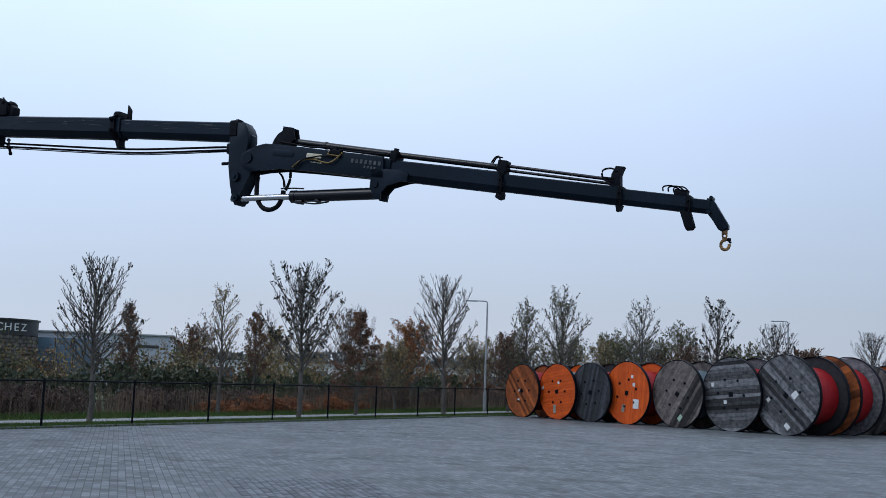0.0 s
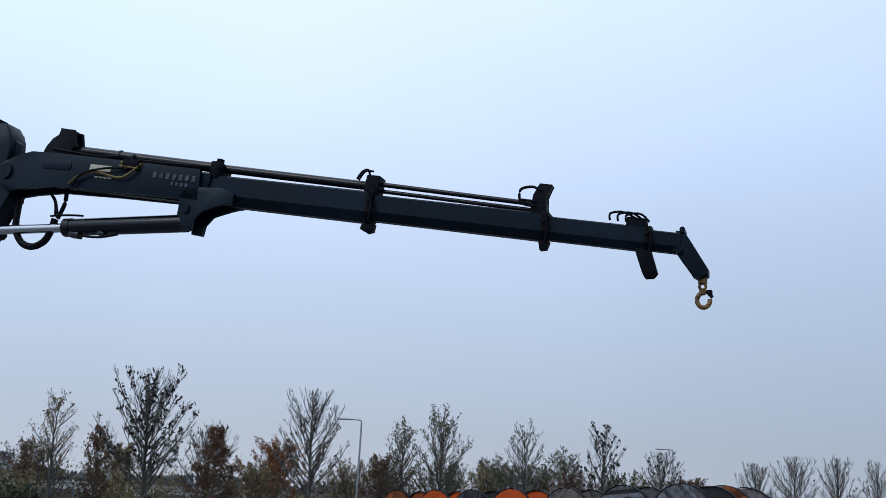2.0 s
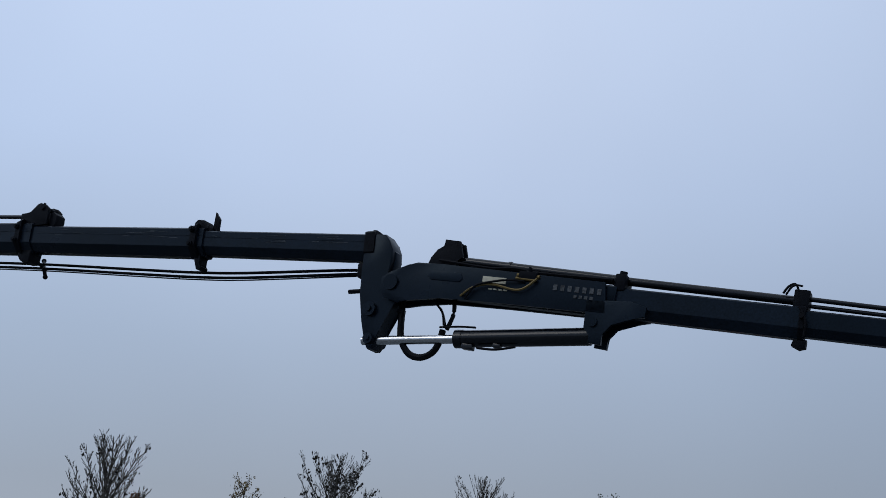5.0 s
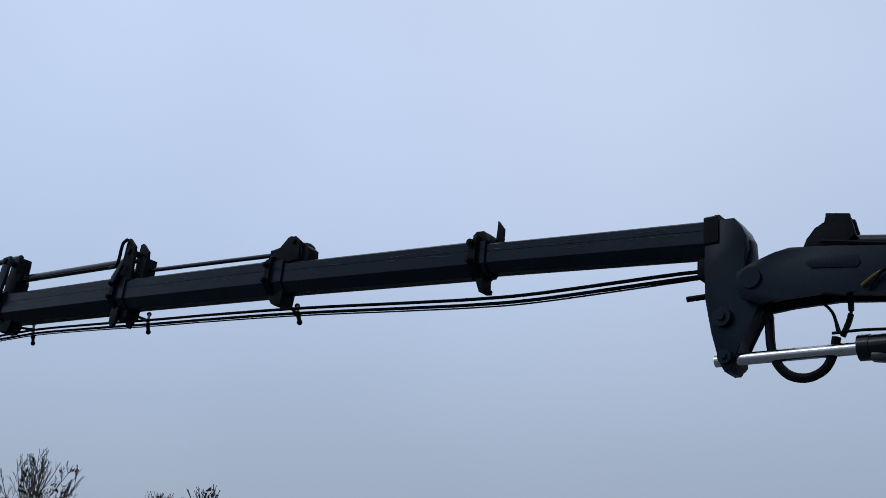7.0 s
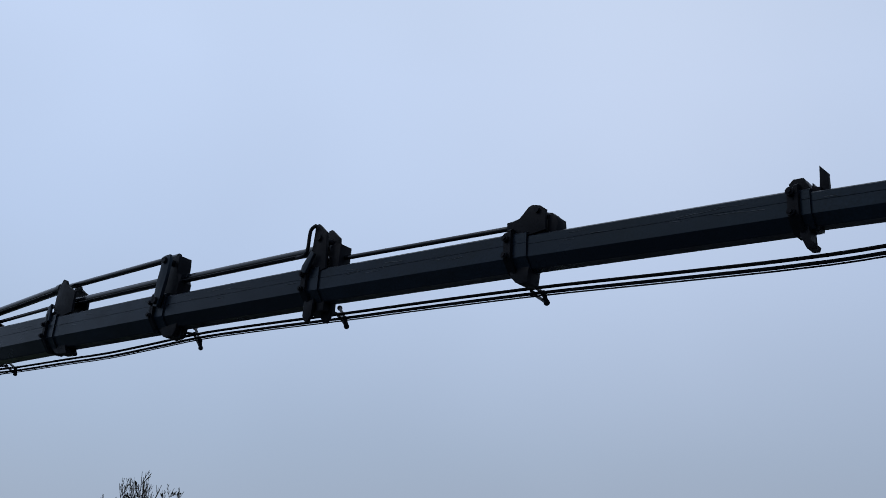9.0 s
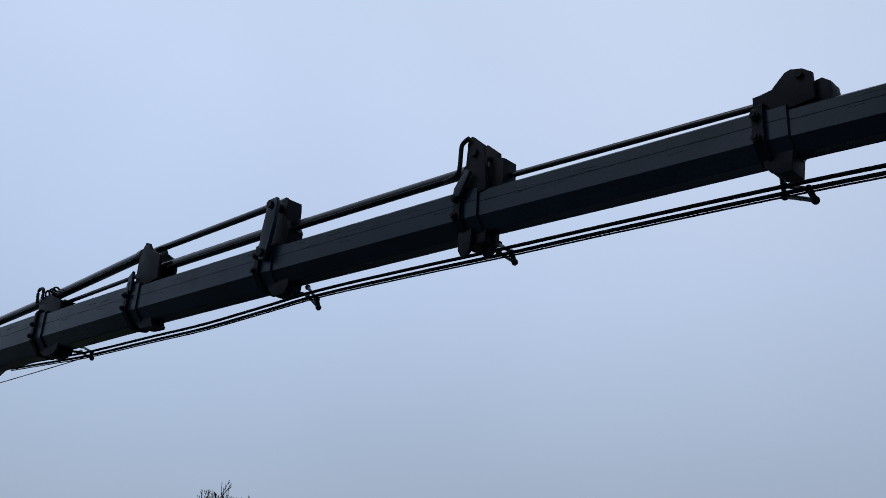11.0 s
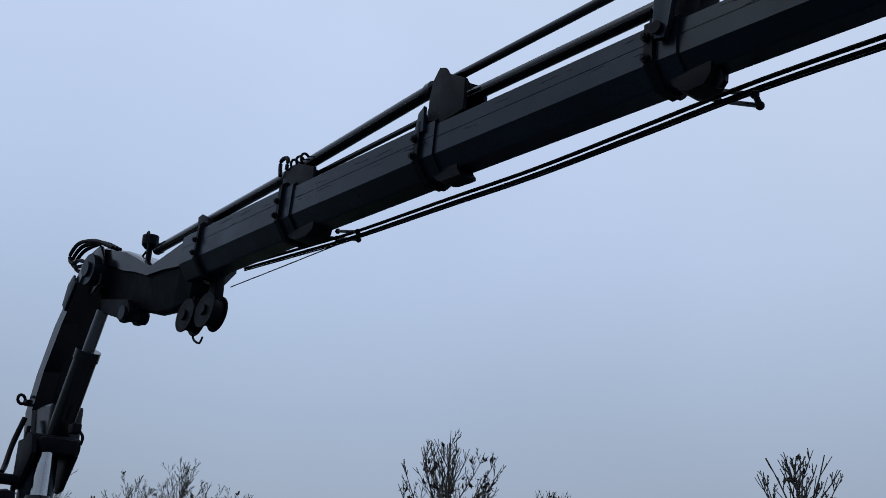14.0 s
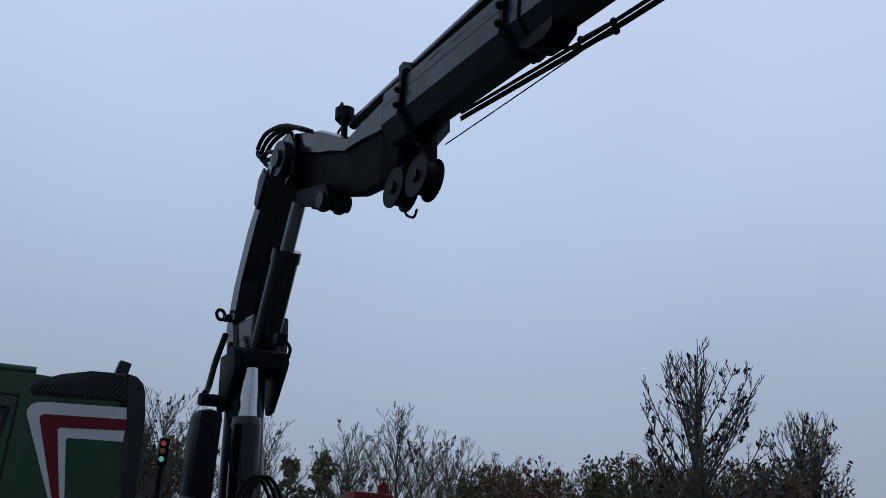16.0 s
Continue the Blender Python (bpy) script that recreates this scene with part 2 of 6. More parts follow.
def paving_material():
    m = bpy.data.materials.new("concrete_block_paving")
    m.use_nodes = True
    n, l = m.node_tree.nodes, m.node_tree.links
    b = n["Principled BSDF"]
    co = n.new("ShaderNodeTexCoord")
    turned = n.new("ShaderNodeMapping")
    turned.inputs["Rotation"].default_value = (0, 0, radians(PAVE_TURN))
    l.new(co.outputs["Object"], turned.inputs["Vector"])
    brick = n.new("ShaderNodeTexBrick")
    brick.inputs["Scale"].default_value = 1.0
    brick.inputs["Brick Width"].default_value, brick.inputs["Row Height"].default_value = 0.21, 0.105
    brick.inputs["Mortar Size"].default_value = 0.006
    brick.inputs["Color1"].default_value, brick.inputs["Color2"].default_value = (0.150, 0.166, 0.172, 1), (0.076, 0.085, 0.088, 1)
    brick.inputs["Mortar"].default_value = (0.048, 0.052, 0.053, 1)
    broad, mid, dash = n.new("ShaderNodeTexNoise"), n.new("ShaderNodeTexNoise"), n.new("ShaderNodeTexNoise")
    broad.inputs["Scale"].default_value, broad.inputs["Detail"].default_value = 0.16, 6
    mid.inputs["Scale"].default_value, mid.inputs["Detail"].default_value = 1.1, 6
    stretch = n.new("ShaderNodeMapping")
    stretch.inputs["Rotation"].default_value = (0, 0, radians(-28))
    stretch.inputs["Scale"].default_value = (0.55, 0.95, 1)
    dash.inputs["Scale"].default_value, dash.inputs["Detail"].default_value = 1.8, 5
    l.new(turned.outputs[0], brick.inputs["Vector"])
    l.new(co.outputs["Object"], broad.inputs["Vector"])
    l.new(co.outputs["Object"], mid.inputs["Vector"])
    l.new(co.outputs["Object"], stretch.inputs["Vector"])
    l.new(stretch.outputs[0], dash.inputs["Vector"])
    hsv = n.new("ShaderNodeHueSaturation")
    span = n.new("ShaderNodeMapRange")
    span.inputs["From Min"].default_value, span.inputs["From Max"].default_value = 0.7, 1.3
    span.inputs["To Min"].default_value, span.inputs["To Max"].default_value = 0.55, 1.45
    add = n.new("ShaderNodeMath")
    l.new(broad.outputs["Fac"], add.inputs[0])
    l.new(mid.outputs["Fac"], add.inputs[1])
    l.new(add.outputs[0], span.inputs["Value"])
    damp = n.new("ShaderNodeMapRange")
    damp.inputs["From Min"].default_value, damp.inputs["From Max"].default_value = 0.55, 0.68
    damp.inputs["To Min"].default_value, damp.inputs["To Max"].default_value = 1.0, 0.5
    l.new(dash.outputs["Fac"], damp.inputs["Value"])
    both = n.new("ShaderNodeMath")
    both.operation = "MULTIPLY"
    l.new(span.outputs[0], both.inputs[0])
    l.new(damp.outputs[0], both.inputs[1])
    l.new(both.outputs[0], hsv.inputs["Value"])
    l.new(brick.outputs["Color"], hsv.inputs["Color"])
    l.new(hsv.outputs[0], b.inputs["Base Color"])
    wet = n.new("ShaderNodeMapRange")
    wet.inputs["From Min"].default_value, wet.inputs["From Max"].default_value = 0.35, 0.65
    wet.inputs["To Min"].default_value, wet.inputs["To Max"].default_value = 0.5, 0.8
    l.new(broad.outputs["Fac"], wet.inputs["Value"])
    l.new(wet.outputs[0], b.inputs["Roughness"])
    b.inputs["Specular IOR Level"].default_value = 0.3
    bp = n.new("ShaderNodeBump")
    bp.inputs["Strength"].default_value, bp.inputs["Distance"].default_value = 0.7, 0.012
    l.new(brick.outputs["Fac"], bp.inputs["Height"])
    bp.invert = True
    l.new(bp.outputs[0], b.inputs["Normal"])
    return m


PAVE_TURN = 45.0
PAVING = paving_material()
PAVER = material("concrete_paver", (0.115, 0.128, 0.138), 0.65, spec=0.3, scale=9, second=(0.07, 0.078, 0.085), bump=0.3, bump_scale=80, per_object=0.45)


# ---- building helpers ----
def thing(name, label, category, group="", kind="", at=(0, 0, 0), turn=0.0):
    ob = new(name)
    ob.empty_display_size = 0.2
    ob.matrix_basis = pose(*at, 0, 0, turn)
    return tagged(ob, label, category, group, kind)


def part(name, bm, mat, parent=None, label="", smooth=True):
    """Links a bmesh as one mesh object under a thing or a part. Its coordinates are the thing's own."""
    me = bpy.data.meshes.new(name)
    bmesh.ops.recalc_face_normals(bm, faces=bm.faces)
    bm.to_mesh(me)
    bm.free()
    me.materials.append(mat)
    if smooth:
        me.shade_smooth()
        me.set_sharp_from_angle(angle=radians(35))
    ob = new(name, me)
    ob.parent = parent
    if label:
        tagged(ob, label)
    return ob


def solo(name, bm, mat, label, category, group="", kind="", smooth=True):
    return tagged(part(name, bm, mat, None, "", smooth), label, category, group, kind)


def raw(name, verts, faces, mat, parent=None, label="", smooth=False):
    me = bpy.data.meshes.new(name)
    me.from_pydata(verts, [], faces)
    me.materials.append(mat)
    me.update()
    if smooth:
        me.shade_smooth()
    ob = new(name, me)
    ob.parent = parent
    if label:
        tagged(ob, label)
    return ob


def shapes():
    return bmesh.new()


def box(bm, c, s, turn=None, bevel=0.0):
    m = Matrix.Translation(c) @ (turn if turn else Matrix.Identity(4)) @ Matrix.Diagonal((*s, 1))
    r = bmesh.ops.create_cube(bm, size=1, matrix=m)
    if bevel:
        es = list({e for v in r["verts"] for e in v.link_edges})
        bmesh.ops.bevel(bm, geom=es, offset=bevel, segments=2, affect="EDGES", profile=0.6)
    return bm


def rod(bm, a, b, r, r2=None, seg=12):
    a, b = Vector(a), Vector(b)
    d = b - a
    m = Matrix.Translation((a + b) / 2) @ d.to_track_quat("Z", "Y").to_matrix().to_4x4()
    bmesh.ops.create_cone(bm, cap_ends=True, segments=seg, radius1=r, radius2=r if r2 is None else r2, depth=d.length, matrix=m)
    return bm


def sweep(bm, pts, r, seg=8, closed=False):
    """A tube through the points, rounded by a spline."""
    p = [Vector(q) for q in pts]
    fine = []
    n = len(p)
    for i in range(n if closed else n - 1):
        p0 = p[(i - 1) % n] if closed or i else p[0]
        p1, p2 = p[i], p[(i + 1) % n]
        p3 = p[(i + 2) % n] if closed or i + 2 < n else p[-1]
        for k in range(6):
            u = k / 6
            fine.append(0.5 * (2 * p1 + (p2 - p0) * u + (2 * p0 - 5 * p1 + 4 * p2 - p3) * u * u + (3 * p1 - p0 - 3 * p2 + p3) * u ** 3))
    if not closed:
        fine.append(p[-1])
    rings = []
    m = len(fine)
    for i, q in enumerate(fine):
        t = (fine[(i + 1) % m] - fine[i - 1]) if closed else (fine[min(i + 1, m - 1)] - fine[max(i - 1, 0)])
        qt = t.to_track_quat("Z", "Y")
        rings.append([bm.verts.new(q + qt @ Vector((r * math.cos(a), r * math.sin(a), 0))) for a in [2 * math.pi * k / seg for k in range(seg)]])
    for i in range(m if closed else m - 1):
        a, b = rings[i], rings[(i + 1) % m]
        for k in range(seg):
            bm.faces.new((a[k], a[(k + 1) % seg], b[(k + 1) % seg], b[k]))
    if not closed:
        bm.faces.new(rings[0][::-1])
        bm.faces.new(rings[-1])
    return bm


def plate(bm, poly, y0, y1, bevel=0.0, axis="y"):
    """A flat outline in x and z (or y and z) given thickness across."""
    put = (lambda u, v, w: (u, w, v)) if axis == "y" else (lambda u, v, w: (w, u, v))
    a = [bm.verts.new(put(u, v, y0)) for u, v in poly]
    b = [bm.verts.new(put(u, v, y1)) for u, v in poly]
    n = len(poly)
    fs = [bm.faces.new(a), bm.faces.new(b[::-1])]
    for i in range(n):
        fs.append(bm.faces.new((a[i], b[i], b[(i + 1) % n], a[(i + 1) % n])))
    if bevel:
        es = [e for f in fs[:2] for e in f.edges]
        bmesh.ops.bevel(bm, geom=es, offset=bevel, segments=2, affect="EDGES", profile=0.6)
    return bm


def hexbeam(bm, a, b, h, w, h2=None, w2=None):
    """A six-sided boom box from a to b: upright sides above, tapering to a narrow underside."""
    h2, w2 = h2 or h, w2 or w
    rings = []
    for (x, y, z), hh, ww in ((a, h, w), (b, h2, w2)):
        prof = [(-0.42, 0.5), (0.42, 0.5), (0.5, 0.44), (0.5, -0.19), (0.24, -0.47), (0.2, -0.5), (-0.2, -0.5), (-0.24, -0.47), (-0.5, -0.19), (-0.5, 0.44)]
        rings.append([bm.verts.new((x, y + u * ww, z + v * hh)) for u, v in prof])
    n = len(rings[0])
    for k in range(n):
        bm.faces.new((rings[0][k], rings[0][(k + 1) % n], rings[1][(k + 1) % n], rings[1][k]))
    bm.faces.new(rings[0][::-1])
    bm.faces.new(rings[1])
    return bm


def ring(bm, c, axis, r, t, seg=20, sub=8):
    q = Vector(axis).to_track_quat("Z", "Y")
    pts = [Vector(c) + q @ Vector((r * math.cos(a), r * math.sin(a), 0)) for a in [2 * math.pi * k / seg for k in range(seg)]]
    return sweep(bm, pts, t, sub, closed=True)


# ---- ground, path, fence ----
g = shapes()
bmesh.ops.create_grid(g, x_segments=1, y_segments=1, size=1500, matrix=pose(0, 0, -0.02))
solo("ground", g, GRASS, "rough autumn grass reaching to the horizon", "ground", kind="structure")

g = shapes()
paved = [(-60, -120), (160, -120), (160, 180), (-10.6, 180), (-11.6, 32), (-12.9, 7.0), (-13.4, 5.6), (-60, 3.5)]
lo = [g.verts.new((x, y, -0.3)) for x, y in paved]
hi = [g.verts.new((x, y, 0.0)) for x, y in paved]
g.faces.new(hi)
for i in range(len(paved)):
    g.faces.new((lo[i], lo[(i + 1) % len(paved)], hi[(i + 1) % len(paved)], hi[i]))
pavement = solo("pavement", g, PAVING, "damp grey concrete block paving of the yard", "pavement", kind="structure", smooth=False)

FENCE = [(-12.95, 6.4)] + [(-12.95 + 1.1 * (k / 11), 8.8 + 2.9 * k) for k in range(12)]


def fence():
    f = thing("fence", "low black chain-link fence along the yard edge", "fence")
    for x, y in FENCE:
        b = shapes()
        rod(b, (x, y, 0), (x, y, 1.16), 0.028, seg=10)
        rod(b, (x, y, 1.16), (x, y, 1.18), 0.034, seg=10)
        part("post", b, IRON, f)
    for i in range(len(FENCE) - 1):
        (x0, y0), (x1, y1) = FENCE[i], FENCE[i + 1]
        b = shapes()
        rod(b, (x0, y0, 1.13), (x1, y1, 1.13), 0.02, seg=8)
        part("top_rail", b, IRON, f)
        vs, fs = [], []
        n = 26
        for k in range(n + 1):
            for sgn in (1, -1):
                u0 = k / n
                u1 = u0 + sgn * 0.42
                z0, z1 = 0.06, 1.12
                if u1 > 1:
                    z1 = z0 + (z1 - z0) * (1 - u0) / (u1 - u0)
                    u1 = 1
                if u1 < 0:
                    z1 = z0 + (z1 - z0) * u0 / (u0 - u1)
                    u1 = 0
                p0 = Vector((x0 + (x1 - x0) * u0, y0 + (y1 - y0) * u0, z0))
                p1 = Vector((x0 + (x1 - x0) * u1, y0 + (y1 - y0) * u1, z1))
                if (p1 - p0).length < 0.02:
                    continue
                side = Vector((0.0, 0.0022, 0.0))
                c = len(vs)
                for q in (p0, p1):
                    vs += [q - side, q + side, q + Vector((0.004, 0, 0))]
                fs += [(c, c + 1, c + 4, c + 3), (c + 1, c + 2, c + 5, c + 4), (c + 2, c, c + 3, c + 5)]
        raw("mesh_panel", vs, fs, IRON, f)
    return f


fence()

b = shapes()
for i in range(12):
    y0, y1 = 4 + i * 12, 4 + (i + 1) * 12
    off = lambda y: -15.2 + 0.045 * (y - 8)
    vs = [b.verts.new(p) for p in ((off(y0) - 0.6, y0, 0.012), (off(y0) + 0.5, y0, 0.012), (off(y1) + 0.5, y1, 0.012), (off(y1) - 0.6, y1, 0.012))]
    b.faces.new(vs)
bmesh.ops.remove_doubles(b, verts=b.verts, dist=0.01)
r = bmesh.ops.extrude_face_region(b, geom=list(b.faces))
for v in r["geom"]:
    if isinstance(v, bmesh.types.BMVert):
        v.co.z -= 0.1
solo("footpath", b, PATHM, "pale concrete footpath beyond the fence", "path", kind="structure", smooth=False)


def kerb():
    k = thing("kerb", "grey concrete edging of the paved yard", "kerb", kind="structure")
    pts = [(-12.9, 7.0), (-11.6, 32), (-10.6, 180)]
    for (x0, y0), (x1, y1) in zip(pts, pts[1:]):
        n = max(int((y1 - y0) / 1.0), 1)
        for i in range(n if y0 < 30 else 16):
            u = (i + 0.5) / n
            b = shapes()
            box(b, (x0 + (x1 - x0) * u - 0.06, y0 + (y1 - y0) * u, -0.02), (0.1, 0.98, 0.14), bevel=0.012)
            part("kerb_stone", b, KERB, k)


kerb()


def scatter_stuff(name, mat, label, category, n, area, height, blade, lean=0.3, seed=1):
    """Many small upright blades or leaves over a strip of ground, in one mesh."""
    rnd = random.Random(seed)
    vs, fs = [], []
    for _ in range(n):
        x, y = area(rnd)
        h = height(rnd, x, y)
        if h <= 0:
            continue
        a = rnd.uniform(0, math.tau)
        w = blade * rnd.uniform(0.6, 1.5)
        dx, dy = math.cos(a) * w, math.sin(a) * w
        lx, ly = rnd.uniform(-lean, lean) * h, rnd.uniform(-lean, lean) * h
        c = len(vs)
        vs += [(x - dx, y - dy, -0.02), (x + dx, y + dy, -0.02), (x + lx, y + ly, h)]
        fs.append((c, c + 1, c + 2))
    ob = raw(name, vs, fs, mat)
    return tagged(ob, label, category, kind="stuff")


scatter_stuff("grass", BLADE, "short green grass strip along the fence", "grass", 42000,
              lambda r: ((lambda y: (-12.85 + 0.052 * (y - 8) + r.uniform(-1.4, 0.05), y))(6 + 36 * r.random())), lambda r, x, y: r.uniform(0.03, 0.09), 0.016, seed=3)
scatter_stuff("grass", BLADE, "green grass verge behind the footpath", "grass", 14000,
              lambda r: ((lambda y: (-17.2 + 0.045 * (y - 8) + r.uniform(-1.2, 0.9), y))(6 + 40 * r.random())), lambda r, x, y: r.uniform(0.04, 0.16), 0.016, seed=4)


def shrub_band(name, mat, label, n, y0, y1, depth, back, h0, h1, leaf, seed, clump=1.3):
    """A band of shrubs behind the path: leafy clumps on stems, with an uneven top."""
    rnd = random.Random(seed)
    vs, fs = [], []
    tops = [(rnd.uniform(y0, y1), rnd.uniform(0, depth), rnd.uniform(h0, h1), rnd.uniform(0.6, clump)) for _ in range(int((y1 - y0) * 1.6))]
    for _ in range(n):
        cy, cd, ch, cr = rnd.choice(tops)
        a, u = rnd.uniform(0, math.tau), math.sqrt(rnd.random())
        y = cy + math.cos(a) * u * cr
        dpt = cd + math.sin(a) * u * cr * 0.6
        x = -17.6 - back - dpt + 0.045 * (y - 8)
        z = ch * (1 - 0.5 * u * u) * rnd.random() ** 0.55
        s = leaf * rnd.uniform(0.5, 1.5)
        q = Euler((rnd.uniform(0, 3), rnd.uniform(0, 3), rnd.uniform(0, 6))).to_matrix()
        c = len(vs)
        for v in ((-s, 0, 0), (0, -s * 0.5, 0), (s, 0, 0.1 * s), (0, s * 0.5, 0)):
            w = q @ Vector(v)
            vs.append((x + w.x, y + w.y, max(z + w.z, 0)))
        fs.append((c, c + 1, c + 2, c + 3))
    return tagged(raw(name, vs, fs, mat), label, "shrubs", kind="stuff")


shrub_band("hedge", HEDGE, "dark evergreen hedge behind the path", 30000, 4, 44, 1.6, 2.6, 1.2, 1.9, 0.09, 11)
shrub_band("shrubs", SHRUB_PURPLE, "bare purple-brown shrubs behind the path", 22000, 4, 24, 1.0, 0.7, 0.7, 1.2, 0.06, 12)
shrub_band("shrubs", SHRUB_RUST, "rust-orange low shrubs behind the path", 12000, 20.5, 30, 0.9, 0.2, 0.4, 0.75, 0.06, 13)
shrub_band("shrubs", SHRUB_PURPLE, "brown leafless shrubs near the drums", 12000, 27, 48, 1.2, 0.8, 0.7, 1.2, 0.06, 14)
shrub_band("shrubs", LEAF_YELLOW, "thin yellow-brown thicket behind the hedge", 17000, 16, 46, 3.0, 4.2, 1.8, 3.4, 0.055, 15, 1.6)
shrub_band("shrubs", LEAF_OLIVE, "olive-brown thicket behind the hedge", 14000, 16, 52, 3.0, 4.5, 1.6, 3.0, 0.06, 16, 1.6)
shrub_band("shrubs", LEAF_BROWN, "brown thicket behind the hedge", 8000, 16, 50, 3.0, 4.0, 1.4, 2.4, 0.07, 17, 1.6)
scatter_stuff("reeds", REED, "dry pale reeds among the shrubs", "reeds", 3200,
              lambda r: ((lambda y: (-18.3 + 0.045 * (y - 8) + r.uniform(-0.8, 0.6), y))(5 + 38 * r.random())), lambda r, x, y: r.uniform(0.5, 1.15), 0.014, 0.15, seed=5)


# ---- trees ----
def tree(name, x, y, h, w, mat=None, leaves=0, leaf=0.07, seed=0, label="", style="open", bare_below=0.22):
    """A tapered trunk, rising limbs and fine twigs, and a crown of separate small leaves."""
    rnd = random.Random(seed)
    t = thing(name, label, "tree", at=(x, y, -0.02), turn=rnd.uniform(0, 360))
    vs, fs, tips = [], [], []

    def limb(a, b, r0, r1, n):
        q = (b - a).to_track_quat("Z", "Y")
        c = len(vs)
        for p, r in ((a, r0), (b, r1)):
            for k in range(n):
                an = math.tau * k / n
                vs.append(p + q @ Vector((r * math.cos(an), r * math.sin(an), 0)))
        for k in range(n):
            fs.append((c + k, c + (k + 1) % n, c + n + (k + 1) % n, c + n + k))

    def branch(p, d, length, r, depth):
        steps = 6 if depth == 0 else (4 if depth == 1 else 2)
        for s in range(steps):
            up = 0.0 if style == "cone" else ((0.11 if style == "egg" else 0.06) if depth == 0 else 0.12)
            d = (d + Vector((rnd.uniform(-0.07, 0.07), rnd.uniform(-0.07, 0.07), up))).normalized()
            e = p + d * (length / steps)
            r2 = max(r * 0.78, 0.0038)
            limb(p, e, r, r2, 5 if depth == 0 else 3)
            if depth < 2 and s < steps - 1:
                for _ in range(2):
                    side = d.cross(Vector((rnd.uniform(-1, 1), rnd.uniform(-1, 1), rnd.uniform(-1, 1)))).normalized()
                    nd = (d + side * rnd.uniform(0.3, 0.65) + Vector((0, 0, 0.2))).normalized()
                    branch(e, nd, length * rnd.uniform(0.16, 0.34) * (1.2 - 0.7 * s / steps), max(r2 * 0.55, 0.0038), depth + 1)
            if depth >= 1:
                tips.append(e)
            p, r = e, r2
        tips.append(p)

    rt = h * 0.0105 + 0.012
    spread = w / 2
    levels = 24
    p = Vector((0, 0, 0))
    turn = rnd.uniform(0, 6)
    for i in range(levels):
        q = Vector((p.x + rnd.uniform(-0.004, 0.004) * h, p.y + rnd.uniform(-0.004, 0.004) * h, h * (i + 1) / levels))
        f = (i + 1) / levels
        limb(p, q, rt * (1 - 0.93 * i / levels), rt * (1 - 0.93 * f), 8)
        if f > bare_below and f < 0.97:
            g = (f - bare_below) / (1 - bare_below)
            if style == "cone":
                reach, rise = spread * 1.1 * (1 - g) + 0.1, 0.35
            elif style == "column":
                reach, rise = spread * (0.9 + 0.5 * math.sin(g * math.pi)) * (1.1 - 0.6 * g), 1.5
            elif style == "egg":
                rise = 0.85 + 1.5 * g
                reach = min(spread * (1.12 - 0.7 * g) * math.hypot(1, rise) * 0.9, 0.86 * (h - q.z) * math.hypot(1, rise) / rise + 0.06)
            else:
                rise = 1.3 + 1.8 * g
                reach = spread * (1.0 - 0.72 * g) * math.hypot(1, rise) * 0.95
            turn += 2.4
            for k in range(3 if style == "egg" else 2):
                an = turn + k * (2.1 if style == "egg" else 2.9) + rnd.uniform(-0.4, 0.4)
                d = Vector((math.cos(an), math.sin(an), rise * rnd.uniform(0.8, 1.25))).normalized()
                branch(q, d, reach * rnd.uniform(0.8, 1.15), rt * (1 - 0.88 * f) * 0.5 + 0.004, 0 if style == "open" or style == "egg" and g < 0.7 else 1)
        p = q
    tips.append(p)
    top = max(v.z for v in vs)
    wide = sorted(abs(v.x) for v in tips)[int(len(tips) * 0.96)]
    sz, sx = h / top, max(0.85, min(1.4, 1.15 * spread / max(wide, 0.1)))
    vs = [(v.x * sx, v.y * sx, v.z * sz) for v in vs]
    tips = [Vector((v.x * sx, v.y * sx, v.z * sz)) for v in tips]
    raw("trunk", vs, fs, BARK, t, smooth=True)
    if leaves and tips:
        lv, lf = [], []
        clump = 4 if style == "egg" else (5 if style == "open" and leaves < 1000 else 1)
        for n in range(leaves):
            if n % clump == 0:
                base = rnd.choice(tips)
                while style == "egg" and rnd.random() < 0.85 * (base.z / h) ** 3:
                    base = rnd.choice(tips)
                near = 0.035 if clump > 1 else 0.06
            q = Euler((rnd.uniform(0, 6), rnd.uniform(0, 6), rnd.uniform(0, 6))).to_matrix()
            s = leaf * rnd.uniform(0.5, 1.2)
            o = base + Vector((rnd.gauss(0, near), rnd.gauss(0, near), rnd.gauss(0, near)))
            c = len(lv)
            for v in ((-s, 0, 0), (-0.2 * s, -s * 0.55, 0.1 * s), (s, 0, 0), (-0.2 * s, s * 0.55, 0.1 * s)):
                lv.append(tuple(o + q @ Vector(v)))
            lf.append((c, c + 1, c + 2, c + 3))
        raw("crown", lv, lf, mat, t, "scattered remaining leaves")
    return t


